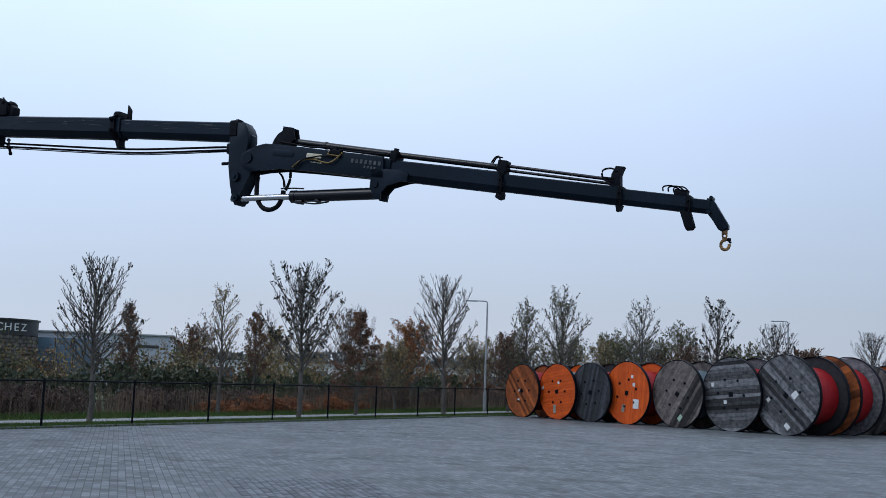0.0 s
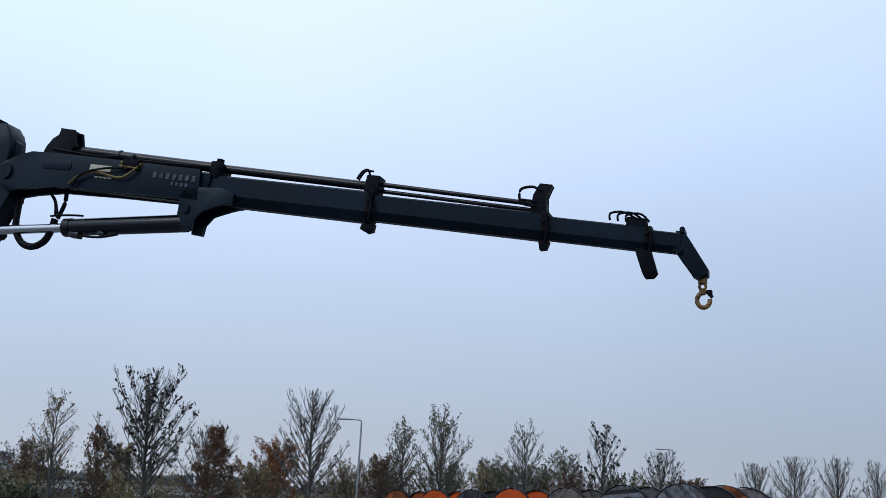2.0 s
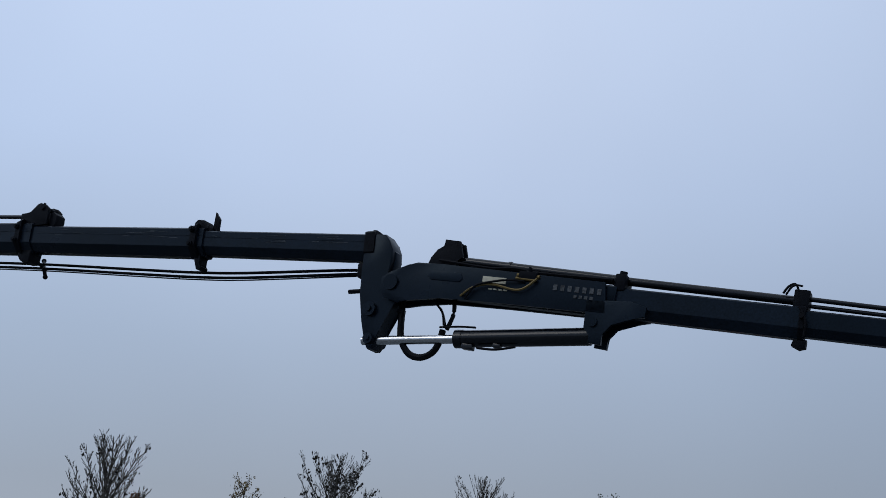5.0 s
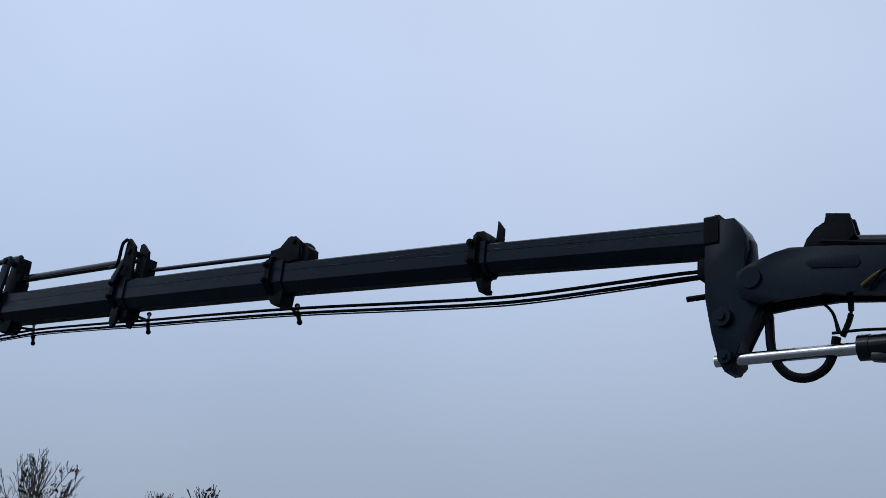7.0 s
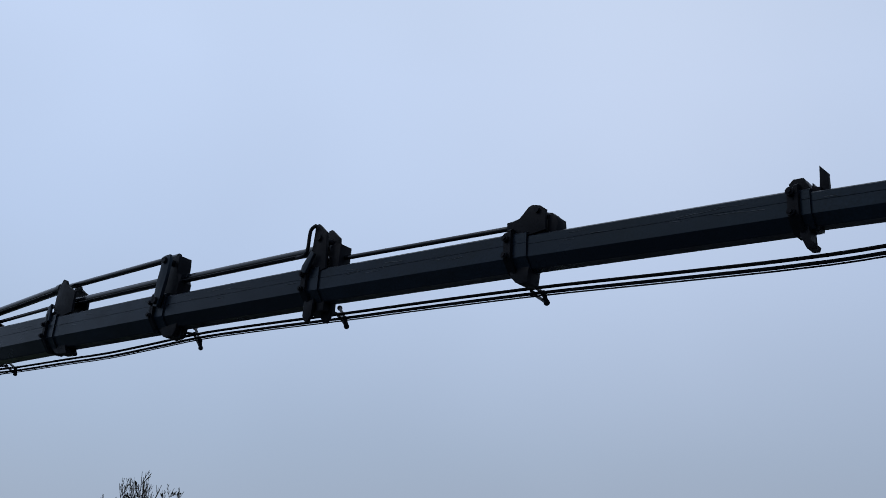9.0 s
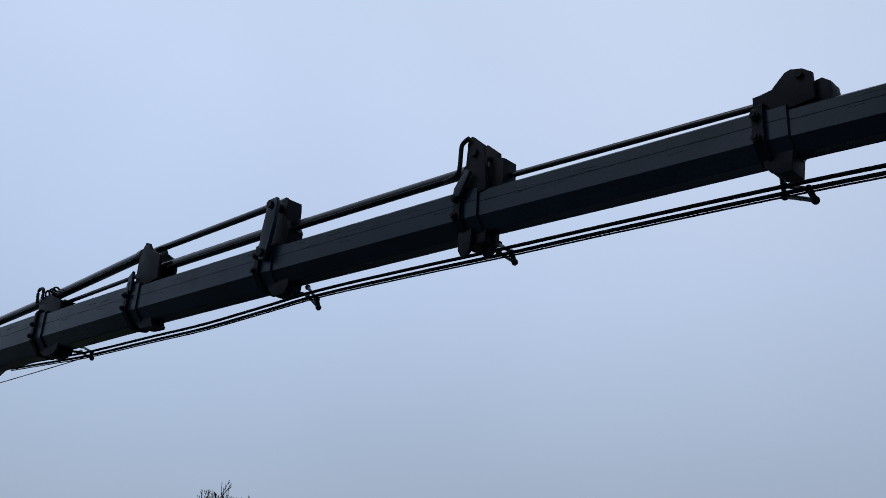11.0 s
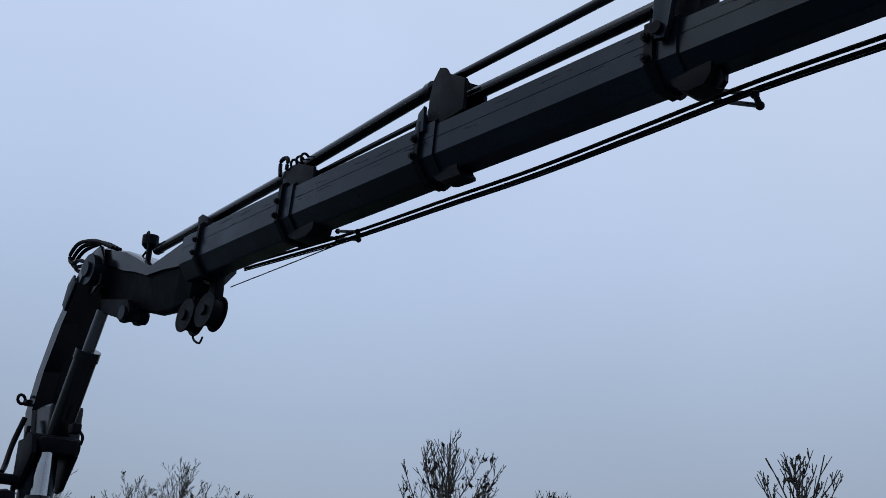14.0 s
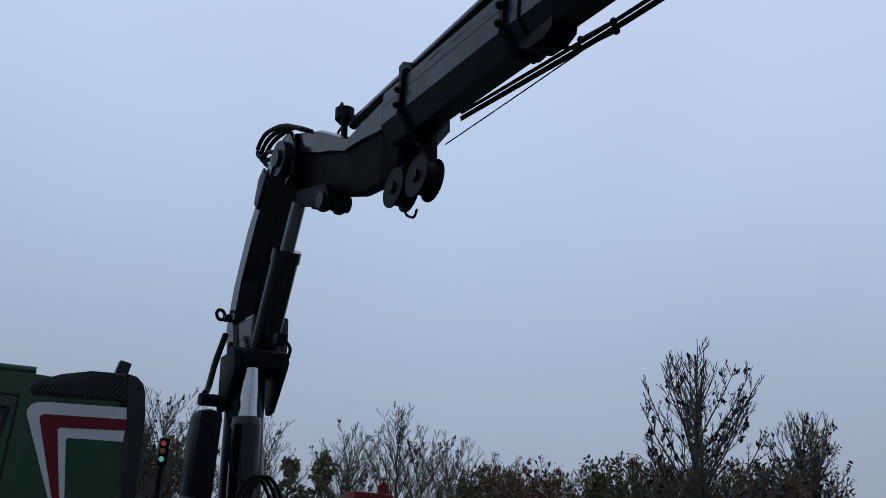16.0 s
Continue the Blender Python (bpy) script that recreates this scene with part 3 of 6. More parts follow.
BARE = "leafless young street tree with fine upright twigs"
FEW = "young tree with a few withered dark leaves"
TREES = [
    ("tree", -14.20, 11.50, 4.60, 2.20, LEAF_DARK, 320, 0.048, BARE + " beside the path", "egg"),
    ("tree", -20.60, 19.20, 3.80, 1.10, LEAF_BROWN, 3250, 0.043, "narrow tree with red-brown autumn leaves", "column"),
    ("tree", -16.90, 20.00, 4.60, 1.90, LEAF_YELLOW, 1312, 0.040, "slender tree with thin yellow-brown leaves", "column"),
    ("tree", -25.40, 28.40, 3.70, 2.60, LEAF_BROWN, 3750, 0.050, "bushy brown autumn tree behind the hedge", "open"),
    ("tree", -20.30, 26.20, 4.00, 1.40, LEAF_BROWN, 2750, 0.050, "narrow red-brown tree behind the hedge", "column"),
    ("tree", -13.75, 20.40, 5.45, 3.0, LEAF_DARK, 1300, 0.065, FEW + " beside the path", "egg"),
    ("tree", -14.40, 25.00, 4.00, 1.70, LEAF_BROWN, 6500, 0.050, "dense conical tree in dark brown autumn leaf", "cone"),
    ("tree", -22.50, 36.90, 5.20, 3.40, LEAF_BROWN, 900, 0.057, BARE + " behind the hedge", "egg"),
    ("tree", -17.20, 34.20, 4.30, 2.90, LEAF_ORANGE, 5250, 0.058, "round tree with orange autumn leaves", "open"),
    ("tree", -13.30, 30.10, 5.95, 3.0, LEAF_DARK, 360, 0.057, BARE + " near the lamp post", "egg"),
    ("tree", -24.50, 33.00, 3.90, 2.60, LEAF_YELLOW, 2625, 0.058, "yellow-brown tree behind the hedge", "open"),
    ("tree", -16.20, 31.00, 3.20, 2.20, LEAF_YELLOW, 2273, 0.050, "low yellow-brown tree behind the hedge", "open"),
    ("tree", -13.90, 38.00, 4.00, 2.20, LEAF_BROWN, 2750, 0.058, "brown thin-leaved tree behind the fence", "open"),
    ("tree", -11.70, 34.90, 5.30, 2.00, LEAF_OLIVE, 1452, 0.050, "tree with sparse olive leaves behind the drums", "open"),
    ("tree", -10.30, 35.60, 6.00, 2.90, LEAF_OLIVE, 1331, 0.053, "tree with olive and withered leaves behind the drums", "open"),
    ("tree", -10.30, 48.10, 6.60, 3.00, LEAF_OLIVE, 544, 0.050, "tall thin-leaved tree behind the drums", "open"),
    ("tree", -15.30, 56.90, 5.20, 3.60, LEAF_OLIVE, 2178, 0.068, "olive-green bushy tree in the distance", "open"),
    ("tree", -12.60, 52.00, 4.60, 3.40, LEAF_OLIVE, 2178, 0.062, "olive-green bushy tree behind the drums", "open"),
    ("tree", -10.80, 58.30, 5.80, 3.60, LEAF_OLIVE, 1815, 0.068, "olive thin-crowned tree in the distance", "open"),
    ("tree", -6.50, 49.10, 6.50, 2.90, LEAF_DARK, 675, 0.085, FEW + " behind the drums", "open"),
    ("tree", -4.30, 54.70, 5.70, 3.0, LEAF_DARK, 420, 0.076, BARE + " in the distance", "egg"),
    ("tree", -3.40, 60.00, 4.20, 3.40, LEAF_BROWN, 4000, 0.079, "low brown tree in the distance", "open"),
    ("tree", -7.80, 60.00, 4.00, 3.60, LEAF_BROWN, 4000, 0.079, "low brown tree in the distance", "open"),
    ("tree", -0.30, 67.10, 5.80, 3.20, LEAF_DARK, 140, 0.076, BARE + " in the distance", "egg"),
    ("tree", 2.30, 67.30, 6.30, 3.40, LEAF_DARK, 140, 0.076, BARE + " in the distance", "egg"),
    ("tree", 4.80, 67.40, 6.40, 3.20, LEAF_DARK, 140, 0.076, BARE + " in the distance", "egg"),
    ("tree", 7.10, 67.60, 6.10, 2.60, LEAF_DARK, 140, 0.076, BARE + " in the distance", "egg"),
    ("tree", -19.9, 6.45, 5.45, 2.5, LEAF_DARK, 1000, 0.055, FEW + " standing alone", "egg"),
    ("tree", -24.54, 12.80, 5.80, 2.40, LEAF_DARK, 500, 0.057, FEW + " in a row", "egg"),
    ("tree", -11.5, 5.0, 4.12, 1.5, LEAF_DARK, 500, 0.042, FEW + " beside the path", "egg"),
    ("tree", -36.62, 8.31, 6.96, 3.40, LEAF_OLIVE, 302, 0.050, "tall bare tree behind the yard", "open"),
    ("tree", -37.89, 10.44, 6.43, 3.40, LEAF_OLIVE, 242, 0.050, "bare spreading tree behind the yard", "open"),
    ("tree", -38.75, 7.55, 6.42, 3.40, LEAF_OLIVE, 242, 0.050, "bare spreading tree behind the yard", "open"),
    ("conifer", -35.56, 5.64, 4.96, 1.60, LEAF_CONIFER, 4200, 0.065, "slim dark conifer behind the yard", "cone"),
    ("conifer", -35.98, 4.71, 4.72, 1.40, LEAF_CONIFER, 4200, 0.065, "slim dark conifer behind the yard", "cone"),
    ("tree", -38.45, 1.62, 6.70, 3.40, LEAF_DARK, 150, 0.067, "bare tree with fine twigs behind the truck", "open"),
    ("tree", -39.82, 4.84, 6.42, 3.40, LEAF_DARK, 150, 0.067, "bare tree with fine twigs behind the crane", "open"),
    ("tree", -36.60, 0.11, 5.55, 3.00, LEAF_DARK, 225, 0.067, "bare tree with fine twigs behind the truck", "open"),
    ("tree", -46.97, 17.01, 7.14, 4.20, LEAF_OLIVE, 726, 0.062, "bare thin-crowned tree in the distance", "open"),
    ("tree", -45.65, 19.24, 6.82, 4.00, LEAF_OLIVE, 544, 0.062, "bare thin-crowned tree in the distance", "open"),
    ("tree", -44.52, 22.56, 6.75, 4.00, LEAF_OLIVE, 726, 0.062, "bare thin-crowned tree in the distance", "open"),
    ("tree", -40.73, 13.34, 5.62, 4.00, LEAF_OLIVE, 1089, 0.062, "low olive bushy tree behind the yard", "open"),
    ("tree", -42.39, 15.21, 5.89, 4.00, LEAF_YELLOW, 1312, 0.072, "low yellowish bushy tree behind the yard", "open"),
    ("tree", -20.00, 52.00, 4.20, 4.40, LEAF_BROWN, 2600, 0.075, "brown bushy tree in a distant thicket", "open"),
    ("tree", -17.20, 54.50, 4.60, 4.40, LEAF_OLIVE, 2600, 0.075, "olive bushy tree in a distant thicket", "open"),
    ("tree", -14.00, 53.00, 4.30, 4.40, LEAF_YELLOW, 2400, 0.07, "yellow-brown bushy tree in a distant thicket", "open"),
    ("tree", -11.60, 55.00, 4.60, 4.40, LEAF_OLIVE, 2600, 0.075, "olive bushy tree in a distant thicket", "open"),
    ("tree", -9.00, 54.00, 4.20, 4.40, LEAF_BROWN, 2600, 0.075, "brown bushy tree in a distant thicket", "open"),
    ("tree", -6.60, 57.00, 4.50, 4.40, LEAF_OLIVE, 2600, 0.075, "olive bushy tree in a distant thicket", "open"),
    ("tree", -4.60, 62.00, 4.30, 4.60, LEAF_BROWN, 2600, 0.08, "brown bushy tree in a distant thicket", "open"),
    ("tree", -18.60, 44.00, 4.00, 3.60, LEAF_YELLOW, 2400, 0.06, "yellow-brown bushy tree in a distant thicket", "open"),
    ("tree", -26.16, 7.26, 4.15, 2.80, LEAF_BROWN, 3600, 0.055, "low brown bushy tree in the thicket behind the yard", "open"),
    ("tree", -26.30, 8.85, 4.40, 2.80, LEAF_OLIVE, 3600, 0.055, "low olive-brown bushy tree in the thicket behind the yard", "open"),
    ("tree", -27.44, 10.56, 4.75, 2.80, LEAF_BROWN, 3600, 0.055, "low brown bushy tree in the thicket behind the yard", "open"),
    ("tree", -27.08, 12.20, 4.95, 2.80, LEAF_OLIVE, 3600, 0.055, "low olive-brown bushy tree in the thicket behind the yard", "open"),
    ("tree", -23.90, 11.47, 4.45, 2.80, LEAF_BROWN, 3600, 0.055, "low brown bushy tree in the thicket behind the yard", "open"),
    ("tree", -25.25, 13.16, 4.85, 2.80, LEAF_OLIVE, 3600, 0.055, "low olive-brown bushy tree in the thicket behind the yard", "open"),
    ("tree", -33.33, 8.95, 4.78, 2.80, LEAF_OLIVE, 3600, 0.055, "low olive-brown bushy tree in the thicket behind the yard", "open"),
    ("tree", -34.46, 10.36, 5.03, 2.80, LEAF_BROWN, 3600, 0.055, "low brown bushy tree in the thicket behind the yard", "open"),
    ("tree", -41.56, 11.13, 6.74, 3.80, LEAF_OLIVE, 500, 0.07, "bare spreading tree behind the yard", "open"),
    ("tree", -42.35, 8.66, 6.25, 3.80, LEAF_OLIVE, 500, 0.07, "bare spreading tree behind the yard", "open"),
    ("tree", -34.56, 11.55, 5.37, 3.20, LEAF_DARK, 200, 0.06, "bare thin-crowned tree behind the yard", "open"),
    ("tree", -30.82, 14.89, 5.01, 3.00, LEAF_BROWN, 1200, 0.05, "low brown bushy tree behind the yard", "open"),
    ("tree", -30.69, 13.30, 4.85, 3.00, LEAF_OLIVE, 900, 0.05, "low olive bushy tree behind the yard", "open"),
    ("tree", -39.01, 16.70, 6.15, 3.40, LEAF_OLIVE, 400, 0.06, "bare thin-crowned tree behind the yard", "open"),
    ("tree", -32.78, 14.32, 5.28, 3.00, LEAF_OLIVE, 500, 0.06, "bare thin-crowned tree behind the yard", "open"),
    ("tree", -24.87, 9.78, 4.3, 2.40, LEAF_BROWN, 1500, 0.045, "low brown bushy tree behind the yard", "open"),
    ("tree", -25.56, 12.03, 4.65, 2.40, LEAF_BROWN, 1500, 0.045, "low brown bushy tree behind the yard", "open"),
    ("tree", -40.46, 1.76, 5.40, 3.20, LEAF_BROWN, 4200, 0.07, "dark brown bushy tree behind the truck", "open"),
    ("tree", -42.35, 2.90, 6.10, 3.40, LEAF_OLIVE, 2600, 0.07, "dark olive bushy tree behind the truck", "open"),
    ("tree", -39.57, 0.60, 5.60, 3.00, LEAF_BROWN, 3200, 0.07, "dark brown bushy tree behind the truck", "open"),
    ("tree", -24.90, 13.58, 5.70, 1.80, LEAF_YELLOW, 1700, 0.04, "feathery tree with sparse yellow leaves", "open"),
]
for i, (nm, x, y, h, w, mat, nl, lf, lab, sty) in enumerate(TREES):
    tree(nm, x, y, h, w, mat, nl, lf, 100 + i, lab, sty, bare_below=0.12 if sty == "cone" else 0.25)


# ---- the loader crane: column, arm, telescopic boom, fly jib ----
SITE = Matrix.Translation((0.174, -0.379, 0.05)) @ Matrix.Rotation(radians(1.73), 4, "Z")


def boom_z(x):
    return 4.063 - 0.1009 * x - 0.00207 * x * x


crane = thing("loader_crane", "black knuckle-boom loader crane with long extended boom and fly jib", "crane", at=(-16.4, -0.1, 0.95))


def cpart(name, bm, mat, parent=None, label="", smooth=True):
    """A part of the crane, given along the boom's own line."""
    ob = part(name, bm, mat, parent or crane, label, smooth)
    if parent is None:
        ob.matrix_parent_inverse = crane.matrix_basis.inverted()
    return ob


# boom sections, outermost first: x of the outer end and of the inner end, height, width, rise over the line
SECTIONS = [
    (-0.06, -1.75, 0.205, 0.18, 0.005),
    (-1.68, -3.80, 0.245, 0.21, 0.005),
    (-3.72, -6.00, 0.28, 0.24, 0.012),
    (-5.90, -8.25, 0.32, 0.27, 0.016),
    (-8.15, -10.35, 0.36, 0.30, 0.022),
    (-10.25, -12.3, 0.405, 0.33, 0.024),
    (-12.2, -14.40, 0.45, 0.36, 0.022),
]
COLLARS = [-1.78, -3.88, -6.07, -8.33, -10.43, -12.38, -14.0]
sections = []
for k, (xa, xb, h, w, up) in enumerate(SECTIONS):
    b = shapes()
    hexbeam(b, (xb, 0, boom_z(xb) + up), (xa, 0, boom_z(xa) + up), h, w)
    s = cpart("boom_section", b, CRANE if k % 2 else CRANE_WORN, label="telescopic boom section with scratched dark paint", smooth=False)
    b = shapes()
    for yy in (-1, 1):
        rod(b, (xb, yy * (w / 2 + 0.001), boom_z(xb) + 0.22 * h), (xa, yy * (w / 2 + 0.001), boom_z(xa) + 0.22 * h), 0.0016, seg=4)
    cpart("weld_seam", b, CRANE_WORN, s)
    b = shapes()
    rnd = random.Random(40 + k)
    for _ in range(9):
        u = rnd.uniform(0.08, 0.9)
        x = xa + (xb - xa) * u
        n = rnd.uniform(0.04, 0.22)
        z = boom_z(x) + h * rnd.uniform(0.1, 0.42)
        rod(b, (x, -w / 2 - 0.001, z), (x - n, -w / 2 - 0.001, z + n * rnd.uniform(0.0, 0.16)), rnd.uniform(0.0012, 0.0028), seg=4)
    tagged(cpart("paint_scratch", b, SCRATCH, s, "pale scratches in the dark paint"), kind="stuff")
    sections.append(s)


def collar(k, x):
    """The clamp at a section's mouth, with its guide blocks, bolts and foot."""
    h, w = (SECTIONS[k + 1][2], SECTIONS[k + 1][3]) if k + 1 < len(SECTIONS) else (0.47, 0.37)
    z = boom_z(x)
    zc = z + SECTIONS[min(k + 1, 6)][4]
    owner = sections[min(k + 1, 6)]
    b = shapes()
    hexbeam(b, (x - 0.03, 0, zc), (x + 0.03, 0, zc), h + 0.035, w + 0.035)
    hexbeam(b, (x + 0.018, 0, zc), (x + 0.04, 0, zc), h + 0.055, w + 0.055)
    cpart("collar", b, IRON, owner)
    for dz in (0.1, -0.03):
        b = shapes()
        rod(b, (x, -w / 2 - 0.02, z + dz), (x, -w / 2 - 0.05, z + dz), 0.026, seg=10)
        rod(b, (x, -w / 2 - 0.05, z + dz), (x, -w / 2 - 0.062, z + dz), 0.016, seg=6)
        cpart("bolt", b, IRON, owner)
    return owner, h, w, z


def ears(owner, x, z, poly, y0=-0.09, y1=0.07, name="cylinder_bracket", mat=None):
    """A pair of upright plates over the collar, their outline given from the boom's middle line."""
    b = shapes()
    q = [(x + u, z + v) for u, v in poly]
    plate(b, q, y0, y0 + 0.028, 0.006)
    plate(b, q, y1 - 0.028, y1, 0.006)
    return cpart(name, b, mat or IRON, owner)


def slab(owner, x, z, poly, y0, y1, name, mat=None):
    b = shapes()
    plate(b, [(x + u, z + v) for u, v in poly], y0, y1, 0.006)
    return cpart(name, b, mat or IRON, owner)


def hose_hook(owner, x, z, near, far):
    """The ladder-shaped hose guide hung behind the underside of a collar."""
    b = shapes()
    n0, f0 = Vector((x + near[0], 0.17, z + near[1] - 0.02)), Vector((x + far[0], 0.34, z + far[1] - 0.02))
    n1, f1 = n0 + Vector((-0.03, 0, 0.075)), f0 + Vector((0.0, 0, -0.065))
    rod(b, f0, n1, 0.013, seg=8)
    rod(b, f1, n0, 0.013, seg=8)
    rod(b, n0, n1, 0.017, seg=8)
    rod(b, f1, (x + 0.02, 0.05, z - 0.12), 0.014, seg=8)
    for q in (n0, n1, f0, f1):
        bmesh.ops.create_uvsphere(b, u_segments=10, v_segments=6, radius=0.024, matrix=Matrix.Translation(q))
    cpart("hose_guide", b, IRON, owner)


for k, x in enumerate(COLLARS):
    owner, h, w, z = collar(k, x)
    if k == 0:
        slab(owner, x, z, [(-0.03, 0.09), (-0.03, 0.18), (0.0, 0.205), (0.06, 0.20), (0.10, 0.12), (0.06, 0.09)], -0.08, 0.06, "collar_cap")
        slab(owner, x, z, [(0.13, 0.09), (0.136, 0.16), (0.14, 0.28), (0.19, 0.215), (0.19, 0.09)], -0.03, 0.0, "stop_fin")
        slab(owner, x, z, [(0.09, 0.09), (0.10, 0.17), (0.115, 0.13), (0.15, 0.13), (0.15, 0.09)], -0.05, 0.03, "stop_block")
        slab(owner, x, z, [(0.0, -0.08), (0.01, -0.16), (0.04, -0.235), (0.08, -0.24), (0.09, -0.215), (0.062, -0.195), (0.07, -0.08)], -0.06, 0.04, "foot")
        slab(owner, x, z, [(0.08, -0.09), (0.09, -0.125), (0.12, -0.135), (0.13, -0.09)], -0.04, 0.03, "foot")
    if k == 1:
        ears(owner, x, z, [(-0.035, 0.10), (-0.035, 0.25), (0.08, 0.25), (0.155, 0.33), (0.19, 0.34), (0.256, 0.32), (0.306, 0.28), (0.31, 0.12)], -0.10, 0.08)
        slab(owner, x, z, [(0.30, 0.10), (0.30, 0.245), (0.34, 0.25), (0.382, 0.215), (0.388, 0.16), (0.37, 0.10)], -0.06, 0.05, "rod_end")
        b = shapes()
        rod(b, (x + 0.24, -0.12, z + 0.285), (x + 0.24, 0.1, z + 0.285), 0.022, seg=12)
        rod(b, (x + 0.165, -0.03, z + 0.33), (x + 0.165, -0.03, z + 0.365), 0.012, seg=8)
        cpart("pin", b, IRON, owner)
        slab(owner, x, z, [(-0.02, -0.11), (-0.01, -0.16), (0.03, -0.21), (0.07, -0.23), (0.14, -0.23), (0.155, -0.11)], -0.07, 0.07, "foot")
        hose_hook(owner, x, z, (0.14, -0.29), (-0.11, -0.06))
    if k == 2:
        ears(owner, x, z, [(0.09, 0.10), (0.03, 0.15), (0.05, 0.34), (0.06, 0.555), (0.10, 0.56), (0.21, 0.46), (0.22, 0.36), (0.24, 0.12)], -0.13, 0.05)
        slab(owner, x, z, [(0.20, 0.10), (0.21, 0.34), (0.27, 0.365), (0.34, 0.34), (0.335, 0.12)], -0.07, 0.06, "rod_end")
        b = shapes()
        sweep(b, [(x + 0.09, -0.15, z + 0.54), (x + 0.035, -0.15, z + 0.52), (x + 0.018, -0.15, z + 0.48), (x + 0.012, -0.15, z + 0.35), (x - 0.005, -0.15, z + 0.30), (x - 0.06, -0.14, z + 0.29), (x - 0.16, -0.12, z + 0.30)], 0.016)
        cpart("bent_bar", b, IRON, owner)
        b = shapes()
        rod(b, (x + 0.13, -0.15, z + 0.42), (x + 0.13, 0.07, z + 0.42), 0.03, seg=12)
        cpart("pin", b, IRON, owner)
        slab(owner, x, z, [(-0.01, 0.11), (0.0, 0.17), (0.10, 0.29), (0.14, 0.26), (0.05, 0.10)], -0.185, -0.155, "link_plate", CRANE_WORN)
        for u in (0.0, 0.11):
            slab(owner, x, z, [(-0.02 + u, -0.12), (-0.02 + u, -0.25), (0.01 + u, -0.30), (0.05 + u, -0.31), (0.09 + u, -0.26), (0.1 + u, -0.12)], -0.1 + u, -0.07 + u, "lug")
        slab(owner, x, z, [(-0.02, -0.12), (0.19, -0.12), (0.19, -0.22), (0.0, -0.22)], -0.06, 0.08, "foot")
        hose_hook(owner, x, z, (0.25, -0.29), (-0.05, -0.02))
    if k == 3:
        slab(owner, x, z, [(0.055, 0.17), (0.07, 0.33), (0.095, 0.43), (0.095, 0.54), (0.13, 0.57), (0.215, 0.57), (0.235, 0.51), (0.215, 0.35), (0.165, 0.10), (0.14, 0.03), (0.07, 0.05)], -0.20, -0.165, "link_plate", CRANE_WORN)
        slab(owner, x, z, [(0.05, 0.12), (0.10, 0.50), (0.14, 0.60), (0.235, 0.585), (0.245, 0.52), (0.235, 0.40), (0.30, 0.30), (0.28, 0.12)], -0.10, 0.05, "cylinder_bracket")
        b = shapes()
        rod(b, (x + 0.155, -0.225, z + 0.515), (x + 0.155, 0.06, z + 0.515), 0.034, seg=14)
        cpart("pin", b, IRON, owner)
        b = shapes()
        rod(b, (x + 0.1, -0.225, z + 0.1), (x + 0.1, -0.15, z + 0.1), 0.036, seg=14)
        cpart("pin", b, IRON, owner)
        slab(owner, x, z, [(0.06, -0.14), (0.10, -0.19), (0.15, -0.245), (0.19, -0.26), (0.30, -0.26), (0.345, -0.21), (0.35, -0.14)], -0.08, 0.06, "foot")
        slab(owner, x, z, [(0.35, -0.17), (0.33, -0.27), (0.36, -0.28), (0.385, -0.25), (0.37, -0.17)], -0.03, 0.0, "foot")
        hose_hook(owner, x, z, (0.45, -0.32), (0.05, 0.0))
    if k == 4:
        ears(owner, x, z, [(0.05, 0.16), (0.04, 0.42), (0.07, 0.56), (0.13, 0.635), (0.195, 0.61), (0.225, 0.55), (0.30, 0.51), (0.44, 0.43), (0.445, 0.32), (0.45, 0.19)], -0.14, 0.06)
        slab(owner, x, z, [(-0.03, 0.14), (0.0, 0.30), (0.06, 0.34), (0.08, 0.14)], -0.19, -0.16, "link_plate", CRANE_WORN)
        slab(owner, x, z, [(0.07, -0.13), (0.10, -0.18), (0.16, -0.225), (0.21, -0.24), (0.34, -0.25), (0.40, -0.255), (0.40, -0.23), (0.36, -0.20), (0.36, -0.13)], -0.08, 0.06, "foot")
    if k == 5:
        ears(owner, x, z, [(-0.08, 0.20), (-0.12, 0.40), (0.0, 0.45), (0.10, 0.44), (0.26, 0.38), (0.42, 0.31), (0.44, 0.18)], -0.14, 0.08)
        b = shapes()
        sweep(b, [(x - 0.15, -0.15, z + 0.40), (x - 0.18, -0.15, z + 0.54), (x - 0.10, -0.15, z + 0.555), (x - 0.05, -0.15, z + 0.52), (x - 0.05, -0.15, z + 0.43)], 0.018)
        cpart("bent_bar", b, IRON, owner)
        b = shapes()
        for dx in (0.0, 0.09, 0.17):
            ring(b, (x + dx, -0.1, z + 0.47), (1, 0.3, 0), 0.05, 0.011, 12, 6)
        cpart("hose_coil", b, RUBBER, owner)
        slab(owner, x, z, [(0.03, -0.17), (0.08, -0.21), (0.20, -0.265), (0.38, -0.275), (0.47, -0.24), (0.48, -0.17)], -0.10, 0.08, "foot")
        hose_hook(owner, x, z, (0.75, -0.30), (0.10, 0.0))
    if k == 6:
        ears(owner, x, z, [(-0.16, 0.2), (-0.20, 0.33), (-0.23, 0.42), (-0.14, 0.43), (0.0, 0.36), (0.08, 0.2)], -0.14, 0.08)


